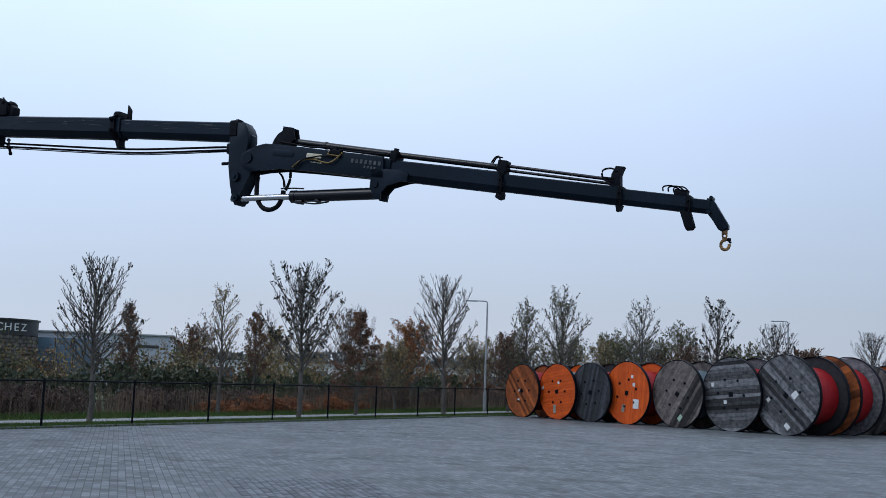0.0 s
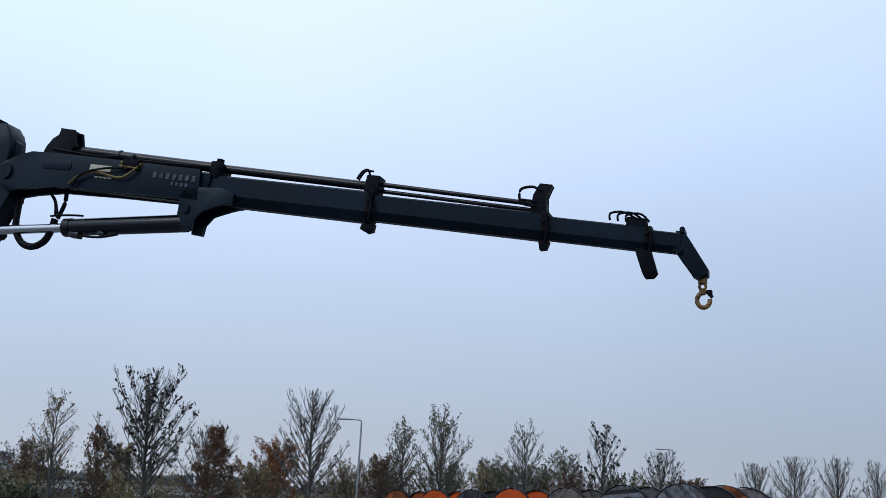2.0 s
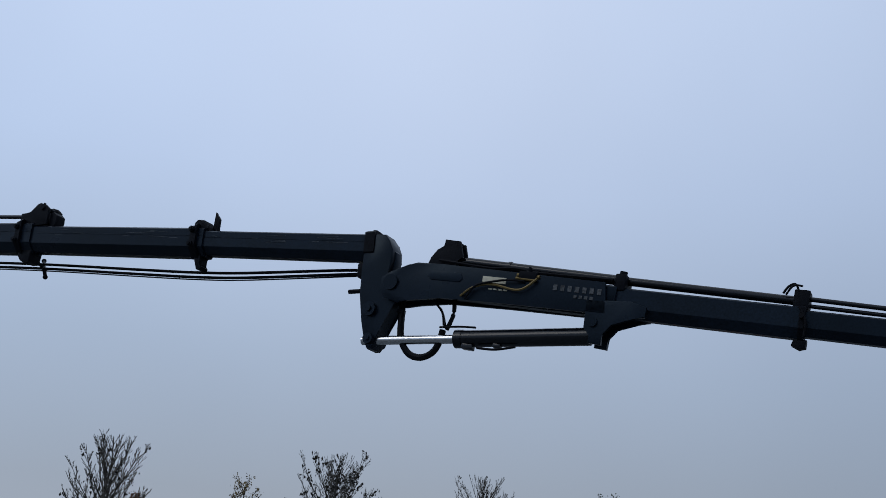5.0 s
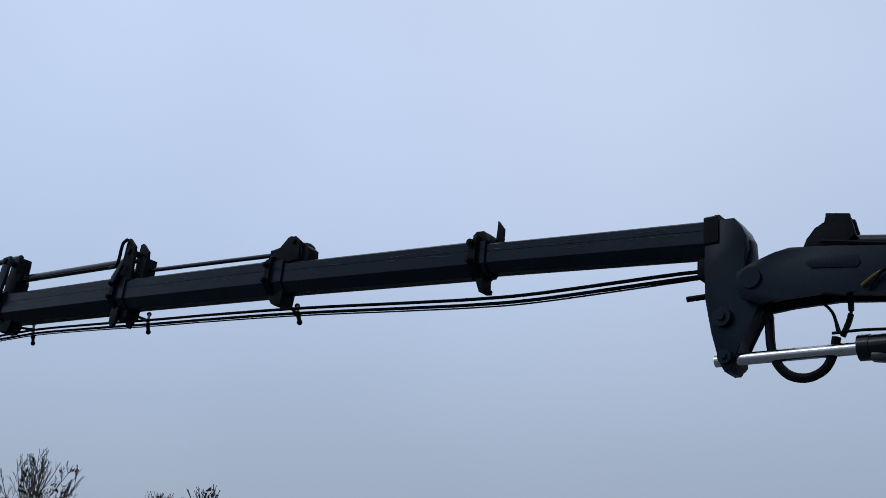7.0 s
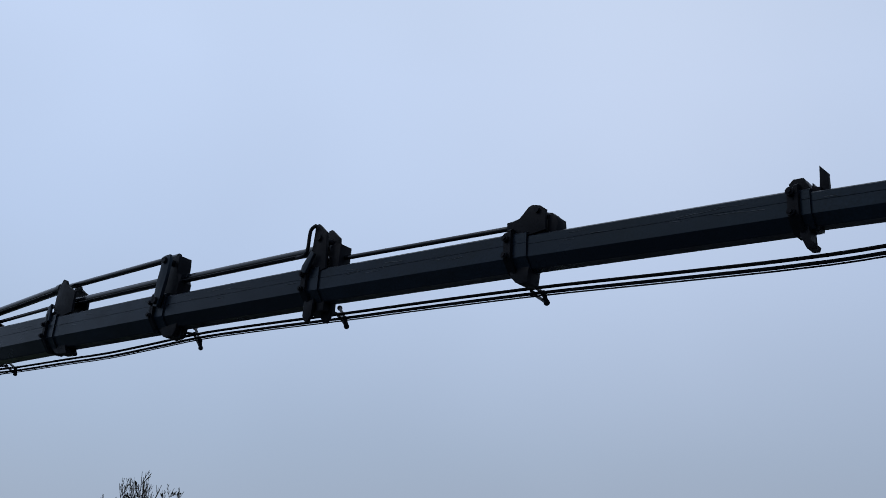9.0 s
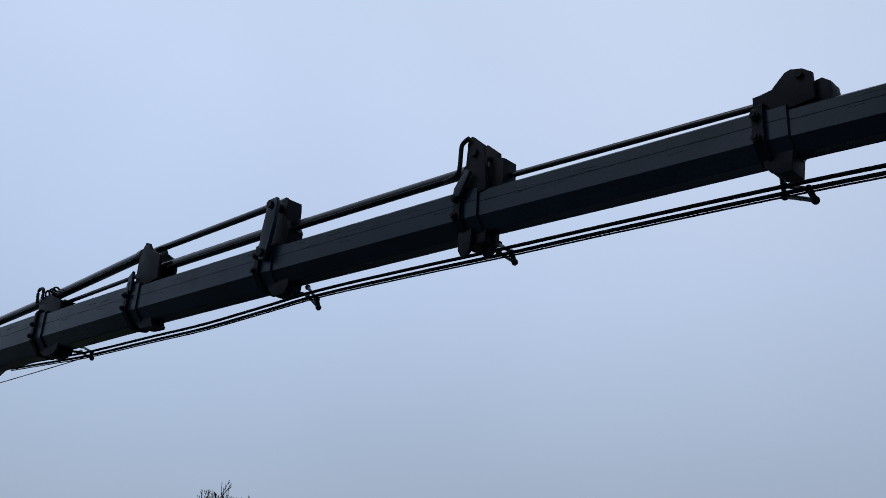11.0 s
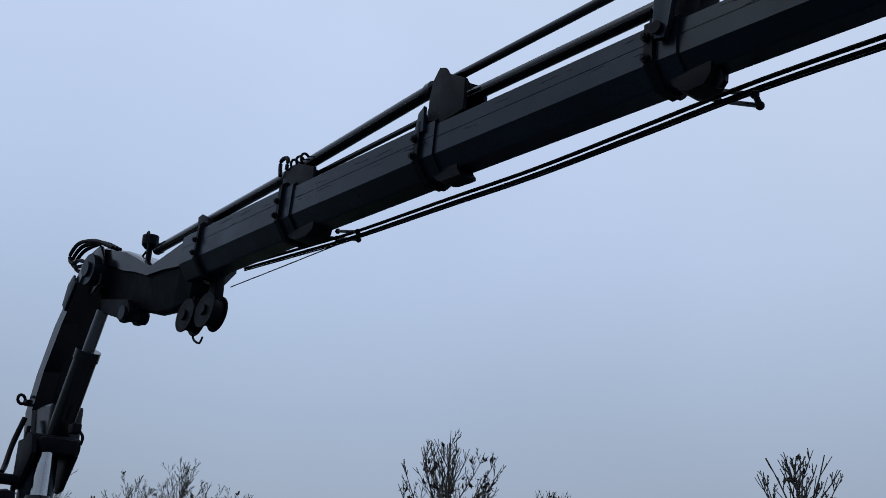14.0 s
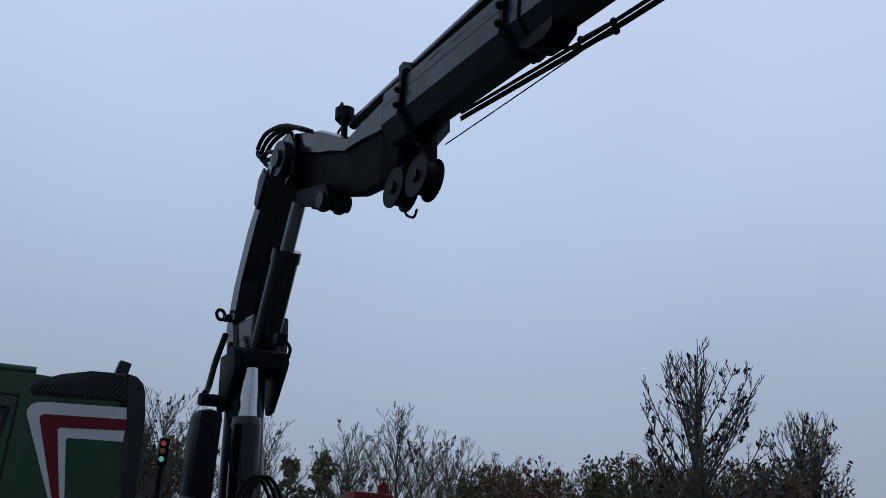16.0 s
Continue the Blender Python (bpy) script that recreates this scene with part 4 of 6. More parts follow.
def ram(a, b, c, r, owner, name="extension_cylinder"):
    """An extension cylinder: the barrel from a to b and its polished rod from b to c."""
    m = shapes()
    rod(m, a, b, r, seg=16)
    e = Vector(b) - Vector(a)
    e.normalize()
    rod(m, Vector(b) - e * 0.06, b, r * 1.18, seg=16)
    rod(m, a, Vector(a) + e * 0.08, r * 1.15, seg=16)
    ob = cpart(name, m, GLOSSY, owner)
    m = shapes()
    rod(m, b, c, r * 0.62, seg=12)
    cpart("piston_rod", m, GLOSSY, ob)
    m = shapes()
    o = Vector((0, -r * 1.1, -r * 0.9))
    sweep(m, [Vector(a) + o + e * 0.1, Vector(a).lerp(Vector(b), 0.4) + o, Vector(b) + o - e * 0.1], 0.010, 6)
    cpart("feed_pipe", m, IRON, ob)
    return ob


ram((-15.5, -0.03, 5.50), (-12.6, -0.03, 5.46), (-12.3, -0.03, 5.46), 0.05, sections[6])
ram((-12.4, -0.03, 5.47), (-10.5, -0.03, 5.485), (-8.2, -0.03, 5.38), 0.052, sections[5])
ram((-12.3, 0.02, 5.37), (-12.2, 0.02, 5.37), (-10.4, 0.02, 5.31), 0.035, sections[5])
ram((-10.5, -0.02, 5.28), (-8.3, -0.02, 5.15), (-8.0, -0.02, 5.13), 0.045, sections[4])
ram((-8.4, -0.02, 5.135), (-6.1, -0.02, 4.97), (-5.9, -0.02, 4.96), 0.04, sections[3])
ram((-6.1, 0.0, 4.86), (-5.9, 0.0, 4.85), (-3.7, 0.0, 4.655), 0.032, sections[2])

# hoses slung along the far side under the boom
RUN = [(-13.7, 4.93), (-12.6, 4.82), (-11.75, 4.74), (-10.5, 4.66), (-9.6, 4.60), (-8.7, 4.57), (-7.9, 4.545), (-6.9, 4.47), (-5.9, 4.385), (-4.95, 4.31), (-3.8, 4.21), (-2.6, 4.085), (-1.95, 4.02), (-1.4, 3.98), (-0.31, 3.92), (-0.07, 3.90)]
for name, off, r in (("hydraulic_hose", 0.0, 0.013), ("hydraulic_hose", 0.042, 0.013), ("hydraulic_hose", -0.022, 0.006)):
    b = shapes()
    sweep(b, [(x, 0.2 - 0.12 * max(0, 1 + x / 1.5), z + off * min(1, -x / 0.6 + 0.3)) for x, z in RUN], r)
    cpart(name, b, RUBBER, label="black hydraulic hose")
b = shapes()
sweep(b, [(-13.95, 0.2, 4.80), (-12.9, 0.2, 4.765), (-11.9, 0.2, 4.735)], 0.005, 6)
cpart("wire_rope", b, IRON)

# knuckle between boom and jib
knuckle = [(-0.07, 4.14), (0.0, 4.165), (0.11, 4.155), (0.15, 4.10), (0.185, 4.03), (0.19, 3.95), (0.165, 3.86), (0.12, 3.76), (0.17, 3.76), (0.26, 3.785), (0.30, 3.74), (0.29, 3.65), (0.20, 3.55), (0.13, 3.42), (0.10, 3.29), (0.075, 3.255), (0.04, 3.255), (0.01, 3.31), (-0.03, 3.48), (-0.07, 3.68), (-0.07, 3.85)]
b = shapes()
plate(b, knuckle, -0.11, 0.05, 0.014)
kn = cpart("knuckle", b, CRANE, label="cast knuckle joint between boom and jib")
b = shapes()
plate(b, [(0.15, 4.06), (0.20, 4.01), (0.205, 3.93), (0.18, 3.86), (0.15, 3.86), (0.165, 3.95)], -0.07, 0.01, 0.008)
cpart("edge_strip", b, CRANE_WORN, kn)
for q, r in (((0.24, 3.73), 0.045), ((0.04, 3.56), 0.055), ((0.055, 3.33), 0.04)):
    b = shapes()
    rod(b, (q[0], -0.14, q[1]), (q[0], 0.09, q[1]), r, seg=20)
    rod(b, (q[0], -0.155, q[1]), (q[0], -0.135, q[1]), r * 0.45, seg=8)
    cpart("pivot_pin", b, CRANE_WORN, kn)
b = shapes()
hexbeam(b, (-0.07, 0, boom_z(-0.05)), (0.02, 0, boom_z(-0.05)), 0.25, 0.24)
box(b, (-0.01, -0.03, 4.175), (0.04, 0.1, 0.07), bevel=0.012)
rod(b, (-0.22, -0.02, 3.735), (-0.05, -0.02, 3.735), 0.018, seg=8)
box(b, (-0.1, 0, 3.89), (0.07, 0.16, 0.12), bevel=0.02)
cpart("end_clamp", b, IRON, kn)

# ---- fly jib, in its own slightly turned frame ----
J0, J1 = Vector((0.235, -0.05, 3.80)), Vector((5.26, 0.0, 3.02))
JX = (J1 - J0).normalized()
JY = Vector((0, 0, 1)).cross(JX).normalized()
JZ = JX.cross(JY)
JM = Matrix(((JX.x, JY.x, JZ.x, J0.x), (JX.y, JY.y, JZ.y, J0.y), (JX.z, JY.z, JZ.z, J0.z), (0, 0, 0, 1))) @ Matrix.Diagonal((0.973, 1, 1, 1))
JL = (J1 - J0).length


def jpart(name, bm, mat, parent=None, label="", smooth=True):
    bm.transform(JM)
    return cpart(name, bm, mat, parent, label, smooth)


b = shapes()
arm_side = [(-0.09, -0.02), (-0.02, 0.03), (0.12, 0.095), (0.2, 0.12), (0.42, 0.125), (1.70, 0.115), (1.74, -0.105), (0.95, -0.115), (0.45, -0.13), (0.2, -0.17), (0.08, -0.2), (-0.04, -0.17), (-0.09, -0.1)]
plate(b, arm_side, -0.115, -0.09, 0.004)
plate(b, arm_side, 0.05, 0.075, 0.004)
hexbeam(b, (0.3, -0.02, 0.0), (1.78, -0.01, 0.0), 0.22, 0.15, 0.215, 0.16)
rod(b, (0, -0.13, -0.055), (0, 0.09, -0.055), 0.06, seg=20)
jarm = jpart("jib_arm", b, CRANE, label="jib base arm with worn marking and pale plate")
b = shapes()
plate(b, [(0.30, 0.03), (0.34, 0.07), (0.58, 0.07), (0.60, 0.03), (0.58, 0.005), (0.34, 0.0)], -0.122, -0.113, 0.003)
jpart("recess_panel", b, CRANE_WORN, jarm)
b = shapes()
box(b, (0.86, -0.118, 0.045), (0.19, 0.008, 0.045), bevel=0.003)
jpart("name_plate", b, LABEL, jarm, "cream rating plate")
b = shapes()
for i in range(4):
    box(b, (0.84 + 0.04 * i, -0.118, -0.022), (0.028, 0.006, 0.01))
jpart("small_marking", b, LABEL, jarm)
b = shapes()
rnd = random.Random(5)
for i in range(7):
    box(b, (1.34 + 0.055 * i, -0.118, 0.04), (0.03, 0.005, 0.04))
for i in range(4):
    box(b, (1.50 + 0.04 * i, -0.118, -0.01), (0.024, 0.005, 0.022))
jpart("worn_marking", b, PALE, jarm, "worn illegible pale lettering as bars")
for k, (pts, r, mt) in enumerate([
    ([(0.62, -0.13, -0.10), (0.72, -0.15, -0.03), (0.86, -0.15, 0.005), (1.08, -0.15, -0.015), (1.20, -0.14, 0.08)], 0.009, BRASS),
    ([(0.66, -0.13, -0.12), (0.74, -0.16, -0.02), (0.90, -0.16, 0.03), (1.0, -0.15, 0.05), (1.1, -0.13, 0.055)], 0.008, RUBBER),
    ([(0.36, -0.09, 0.16), (0.5, -0.1, 0.15), (0.8, -0.1, 0.135), (1.0, -0.1, 0.15), (1.2, -0.1, 0.135), (1.75, -0.1, 0.14)], 0.010, RUBBER),
]):
    b = shapes()
    sweep(b, pts, r, 6)
    jpart("hose", b, mt, jarm)
b = shapes()
box(b, (1.12, -0.11, 0.10), (0.14, 0.06, 0.06), bevel=0.01)
rod(b, (1.12, -0.11, 0.11), (1.12, -0.11, 0.165), 0.014, seg=8)
valve = jpart("valve_block", b, IRON, jarm)
b = shapes()
for dx in (-0.09, 0.09):
    rod(b, (1.12, -0.11, 0.10), (1.12 + dx, -0.12, 0.10), 0.014, seg=8)
rod(b, (1.03, -0.13, 0.075), (1.19, -0.13, 0.07), 0.010, seg=8)
jpart("brass_pipe", b, BRASS, valve)

# jib luffing cylinder
lo_a, lo_b, lo_c = (-0.19, -0.01, -0.505), (0.60, -0.01, -0.395), (1.63, -0.01, -0.25)
b = shapes()
rod(b, lo_b, lo_c, 0.063, seg=18)
rod(b, lo_b, (0.66, -0.01, -0.387), 0.068, seg=18)
box(b, (0.72, -0.03, -0.445), (0.09, 0.06, 0.04), bevel=0.008)
box(b, (0.95, -0.03, -0.41), (0.06, 0.05, 0.03), bevel=0.008)
cyl = jpart("jib_cylinder", b, GLOSSY, label="black jib cylinder with chrome rod")
b = shapes()
rod(b, lo_a, lo_b, 0.034, seg=16)
jpart("piston_rod", b, CHROME, cyl, "polished chrome piston rod")
b = shapes()
sweep(b, [(0.80, -0.05, -0.445), (0.95, -0.06, -0.44), (1.10, -0.05, -0.40)], 0.009, 6)
sweep(b, [(0.46, -0.04, -0.33), (0.62, -0.05, -0.31), (0.76, -0.05, -0.30)], 0.008, 6)
jpart("feed_pipe", b, RUBBER, cyl)
b = shapes()
sweep(b, [(0.06, 0.02, -0.14), (0.08, 0.02, -0.26), (0.13, 0.0, -0.44), (0.22, 0, -0.545), (0.33, 0, -0.565), (0.42, 0, -0.52), (0.46, 0, -0.44), (0.47, 0, -0.34)], 0.026, 8)
jpart("hose_loop", b, RUBBER, label="looped black hydraulic hose")
b = shapes()
box(b, (0.07, 0.02, -0.24), (0.05, 0.06, 0.03), bevel=0.006)
jpart("hose_clip", b, IRON)
for pts, r in (([(0.52, -0.02, -0.10), (0.54, -0.02, -0.22), (0.51, -0.02, -0.34)], 0.016), ([(0.34, -0.02, -0.13), (0.44, -0.02, -0.21), (0.48, -0.02, -0.31)], 0.009), ([(0.30, 0, -0.13), (0.42, 0, -0.19), (0.49, 0, -0.32)], 0.007)):
    b = shapes()
    sweep(b, pts, r, 6)
    jpart("hose", b, RUBBER)

# gusset foot that carries the cylinder
b = shapes()
foot = [(1.58, -0.02), (1.60, -0.10), (1.60, -0.22), (1.655, -0.26), (1.65, -0.315), (1.745, -0.32), (1.74, -0.24), (1.79, -0.17), (1.93, -0.115), (2.02, -0.10), (2.02, -0.03), (1.9, 0.0)]
plate(b, foot, -0.115, -0.085, 0.006)
plate(b, foot, 0.03, 0.06, 0.006)
rod(b, (1.66, -0.13, -0.17), (1.66, 0.07, -0.17), 0.035, seg=14)
jpart("cylinder_foot", b, CRANE)

# jib sections
JS = [(1.2, 3.02, 0.20, 0.145, 0.0), (2.9, 4.22, 0.165, 0.125, 0.0), (4.05, 4.86, 0.14, 0.105, -0.003), (4.7, 5.06, 0.118, 0.09, -0.005)]
jsec = []
for k, (xa, xb, h, w, zo) in enumerate(JS):
    b = shapes()
    hexbeam(b, (xa, 0, zo), (xb, 0, zo), h, w)
    jsec.append(jpart("jib_section", b, CRANE if k % 2 else CRANE_WORN, label="telescopic jib section", smooth=False))
    b = shapes()
    if k < 3:
        hexbeam(b, (xb - 0.015, 0, zo), (xb + 0.02, 0, zo), h + 0.012, w + 0.02)
        jpart("collar", b, IRON, jsec[k])
        b = shapes()
        rod(b, (xb, -w / 2 - 0.02, 0.03), (xb, -w / 2 - 0.04, 0.03), 0.016, seg=8)
        sweep(b, [(xb - 0.02, -w / 2 - 0.025, 0.09), (xb + 0.03, -w / 2 - 0.03, 0.0), (xb + 0.03, -w / 2 - 0.02, -0.10)], 0.008, 6)
        jpart("hose", b, RUBBER, jsec[k])
b = shapes()
plate(b, [(2.98, -0.10), (3.06, -0.10), (3.06, -0.15), (3.02, -0.165), (2.97, -0.145)], -0.03, 0.03, 0.004)
jpart("foot", b, IRON, jsec[0])
b = shapes()
plate(b, [(4.19, -0.08), (4.26, -0.08), (4.25, -0.13), (4.21, -0.14)], -0.03, 0.03, 0.004)
jpart("foot", b, IRON, jsec[1])
# tall brackets on the jib
b = shapes()
jib_ear = [(0.25, 0.11), (0.50, 0.11), (0.50, 0.18), (0.54, 0.20), (0.49, 0.325), (0.36, 0.33), (0.365, 0.275), (0.31, 0.245), (0.27, 0.18)]
plate(b, jib_ear, -0.07, -0.045, 0.005)
plate(b, jib_ear, 0.02, 0.045, 0.005)
box(b, (0.425, -0.01, 0.31), (0.11, 0.09, 0.03), bevel=0.006)
box(b, (0.39, 0, 0.17), (0.2, 0.1, 0.1), bevel=0.01)
jpart("cylinder_bracket", b, IRON, jarm)
b = shapes()
box(b, (1.79, 0, 0.135), (0.08, 0.17, 0.12), bevel=0.015)
rod(b, (1.79, -0.03, 0.18), (1.79, -0.03, 0.22), 0.028, seg=10)
jpart("cylinder_clamp", b, IRON, jarm)
b = shapes()
box(b, (3.0, 0, 0.14), (0.10, 0.11, 0.15), bevel=0.012)
jpart("cylinder_bracket", b, IRON, jsec[0])
b = shapes()
sweep(b, [(2.88, -0.04, 0.18), (2.91, -0.05, 0.225), (2.95, -0.05, 0.245), (2.98, -0.05, 0.20)], 0.008, 6)
sweep(b, [(2.90, -0.05, 0.17), (2.94, -0.06, 0.23), (3.0, -0.06, 0.235)], 0.007, 6)
jpart("hose", b, RUBBER, jsec[0])
b = shapes()
plate(b, [(4.11, 0.07), (4.22, 0.07), (4.19, 0.19), (4.22, 0.27), (4.14, 0.27), (4.11, 0.19)], -0.045, 0.035, 0.006)
jpart("cylinder_bracket", b, IRON, jsec[1])
b = shapes()
sweep(b, [(4.14, -0.05, 0.12), (4.05, -0.06, 0.13), (4.03, -0.06, 0.21), (4.10, -0.05, 0.24), (4.16, -0.05, 0.22)], 0.009, 6)
rod(b, (4.03, -0.06, 0.15), (4.14, -0.05, 0.15), 0.008, seg=6)
jpart("hose", b, RUBBER, jsec[1])
b = shapes()
box(b, (4.78, 0, 0.085), (0.12, 0.09, 0.07), bevel=0.01)
for dx in (0.0, 0.05, 0.1):
    sweep(b, [(4.62 + dx, -0.04, 0.085), (4.62 + dx, -0.05, 0.125), (4.70 + dx, -0.05, 0.14), (4.80 + dx * 0.6, -0.04, 0.10)], 0.007, 6)
jpart("valve_block", b, IRON, jsec[2])
b = shapes()
eye_plate = [(4.79, -0.06), (4.89, -0.06), (4.95, -0.19), (4.93, -0.22), (4.88, -0.23), (4.86, -0.20)]
plate(b, eye_plate, -0.035, -0.02, 0.004)
plate(b, eye_plate, 0.02, 0.035, 0.004)
rod(b, (4.915, -0.04, -0.19), (4.915, 0.04, -0.19), 0.016, seg=10)
jpart("rope_lug", b, IRON, jsec[2])
# jib extension cylinders
b = shapes()
rod(b, (0.4, 0, 0.19), (1.8, 0, 0.165), 0.036, seg=14)
rod(b, (1.8, 0, 0.165), (2.96, 0, 0.15), 0.03, seg=14)
rod(b, (0.9, 0, 0.181), (0.92, 0, 0.181), 0.042, seg=14)
jc = jpart("extension_cylinder", b, GLOSSY)
b = shapes()
rod(b, (3.0, 0, 0.17), (4.17, 0, 0.145), 0.016, seg=12)
rod(b, (3.0, 0.02, 0.13), (4.17, 0.02, 0.11), 0.014, seg=12)
jpart("piston_rod", b, GLOSSY, jc)
# bent nose and hook
b = shapes()
nose = [(5.02, 0.07), (5.07, 0.07), (5.10, 0.035), (5.245, -0.14), (5.25, -0.175), (5.20, -0.205), (5.16, -0.19), (5.05, -0.055), (5.02, -0.062)]
plate(b, nose, -0.035, 0.035, 0.01)
rod(b, (5.06, -0.05, 0.075), (5.06, 0.05, 0.075), 0.017, seg=10)
rod(b, (5.06, -0.06, -0.05), (5.06, 0.06, -0.05), 0.02, seg=10)
rod(b, (5.22, -0.055, -0.165), (5.22, 0.055, -0.165), 0.016, seg=10)
jpart("boom_nose", b, CRANE, label="bent nose piece at the jib end")
hk = JM @ Vector((5.215, 0, -0.20))
b = shapes()
rod(b, hk + Vector((0, 0, 0.03)), hk + Vector((0, 0, -0.02)), 0.026, seg=12)
ring(b, hk + Vector((0, 0, -0.036)), (0, 1, 0), 0.018, 0.008, 16, 8)
rod(b, hk + Vector((0, 0, -0.055)), hk + Vector((0, 0, -0.08)), 0.02, seg=12)
hook = cpart("load_hook", b, HOOK, label="ochre swivel load hook with black latch")
b = shapes()
hc = hk + Vector((0.004, 0, -0.115))
sweep(b, [hc + Vector((0.036 * math.sin(a), 0, 0.042 * math.cos(a))) for a in [0.15 - 0.5 * k for k in range(11)]], 0.0135, 8)
cpart("hook_bow", b, HOOK, hook)
b = shapes()
rod(b, hc + Vector((0.015, 0, 0.053)), hc + Vector((0.05, 0, 0.015)), 0.01, seg=8)
box(b, hc + Vector((0.035, 0, 0.045)), (0.03, 0.025, 0.025), bevel=0.005)
cpart("safety_latch", b, IRON, hook)

# ---- boom housing, arm and column ----
ROOT = Matrix.Translation((-15.861, -0.123, 4.862)) @ Euler((0.064, -0.028, 0.091)).to_matrix().to_4x4() @ Matrix.Scale(1.042, 4) @ Matrix.Translation((15.5, 0.1, -4.5))


def root_part(name, bm, mat, parent=None, label="", smooth=True):
    bm.transform(ROOT)
    return cpart(name, bm, mat, parent, label, smooth)


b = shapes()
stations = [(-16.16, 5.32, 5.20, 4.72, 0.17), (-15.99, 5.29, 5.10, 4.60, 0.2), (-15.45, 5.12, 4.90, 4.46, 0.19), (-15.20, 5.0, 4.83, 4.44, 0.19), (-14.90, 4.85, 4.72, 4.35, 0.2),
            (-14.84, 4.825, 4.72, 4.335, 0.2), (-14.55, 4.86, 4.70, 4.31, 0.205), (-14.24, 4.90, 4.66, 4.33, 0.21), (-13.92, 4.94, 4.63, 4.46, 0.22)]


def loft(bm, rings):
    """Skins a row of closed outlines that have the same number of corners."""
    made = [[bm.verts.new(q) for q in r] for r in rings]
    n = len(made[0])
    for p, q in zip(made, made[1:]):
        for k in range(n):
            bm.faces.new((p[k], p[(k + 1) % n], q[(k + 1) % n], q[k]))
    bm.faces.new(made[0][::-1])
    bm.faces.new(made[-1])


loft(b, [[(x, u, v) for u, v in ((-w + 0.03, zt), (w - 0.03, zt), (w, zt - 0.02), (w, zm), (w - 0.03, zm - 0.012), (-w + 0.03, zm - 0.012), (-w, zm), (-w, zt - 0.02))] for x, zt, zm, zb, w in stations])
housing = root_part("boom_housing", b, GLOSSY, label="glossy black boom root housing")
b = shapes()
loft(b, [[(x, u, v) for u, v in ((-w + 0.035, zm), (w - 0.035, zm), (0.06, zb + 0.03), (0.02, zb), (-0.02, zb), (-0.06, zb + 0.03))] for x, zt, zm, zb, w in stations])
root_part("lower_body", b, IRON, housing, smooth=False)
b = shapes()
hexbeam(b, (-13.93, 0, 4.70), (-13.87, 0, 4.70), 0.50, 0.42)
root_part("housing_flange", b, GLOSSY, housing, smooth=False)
b = shapes()
rod(b, (-16.05, -0.33, 5.02), (-16.05, 0.26, 5.02), 0.17, seg=24)
rod(b, (-16.05, -0.36, 5.02), (-16.05, -0.32, 5.02), 0.085, seg=16)
root_part("elbow_pin", b, CRANE_WORN, housing)
for yy in (-0.25, 0.2):
    b = shapes()
    plate(b, [(-16.22, 5.26), (-16.0, 5.30), (-15.88, 5.14), (-15.9, 4.84), (-16.1, 4.74), (-16.26, 4.9)], yy, yy + 0.05, 0.015)
    root_part("elbow_cheek", b, GLOSSY, housing)
for yy in (-0.18, -0.03):
    b = shapes()
    plate(b, [(-15.95, 4.70), (-15.3, 4.56), (-15.22, 4.42), (-15.3, 4.33), (-15.42, 4.34), (-15.5, 4.42), (-15.92, 4.54)], yy, yy + 0.07, 0.015)
    root_part("cylinder_lug", b, IRON, housing)
b = shapes()
rod(b, (-15.34, -0.21, 4.42), (-15.34, 0.07, 4.42), 0.075, seg=20)
root_part("cylinder_pin", b, CRANE_WORN, housing)
for k in range(3):
    b = shapes()
    yo = -0.30 + 0.045 * k
    u = 0.05 * k
    sweep(b, [(-15.7, yo + 0.06, 5.20), (-15.95, yo, 5.32), (-16.25 - u * 0.4, yo, 5.40 - u * 0.3), (-16.5 - u * 0.4, yo, 5.42 - u * 0.6), (-16.66 - u * 0.4, yo, 5.33 - u * 0.6), (-16.58 - u * 0.3, yo, 5.22 - u * 0.6), (-16.36, yo, 5.20 - u), (-16.12, yo, 5.10)], 0.022, 8)
    root_part("hose_loop", b, RUBBER, housing)
b = shapes()
rod(b, (-15.2, -0.06, 4.86), (-15.2, -0.06, 5.15), 0.03, seg=10)
rod(b, (-15.2, -0.06, 5.11), (-15.2, -0.06, 5.15), 0.05, 0.085, seg=16)
rod(b, (-15.2, -0.06, 5.15), (-15.2, -0.06, 5.25), 0.085, seg=16)
lampb = root_part("work_lamp", b, IRON, housing, "small black work lamp")
b = shapes()
sweep(b, [(-15.38, -0.06, 4.99), (-15.34, -0.06, 5.06), (-15.26, -0.06, 5.10)], 0.012, 6)
sweep(b, [(-15.10, -0.12, 5.02), (-15.08, -0.14, 5.2), (-15.14, -0.12, 5.27), (-15.22, -0.1, 5.26)], 0.012, 6)
root_part("lamp_guard", b, IRON, housing)
for c, r in (((-14.22, -0.02, 4.19), 0.165), ((-13.86, -0.02, 4.17), 0.17)):
    ax = Vector((0.02, 0.99, -0.1)).normalized()
    b = shapes()
    rod(b, Vector(c) - ax * 0.075, Vector(c) - ax * 0.06, r, seg=28)
    rod(b, Vector(c) + ax * 0.06, Vector(c) + ax * 0.075, r, seg=28)
    rod(b, Vector(c) - ax * 0.06, Vector(c) + ax * 0.06, r * 0.8, seg=24)
    rod(b, Vector(c) - ax * 0.1, Vector(c) + ax * 0.1, 0.05, seg=12)
    box(b, Vector(c) + Vector((0.02, 0.02, 0.2)), (0.12, 0.1, 0.3), bevel=0.02)
    root_part("hose_reel", b, IRON, housing, "round black hose reel under the boom root")
b = shapes()
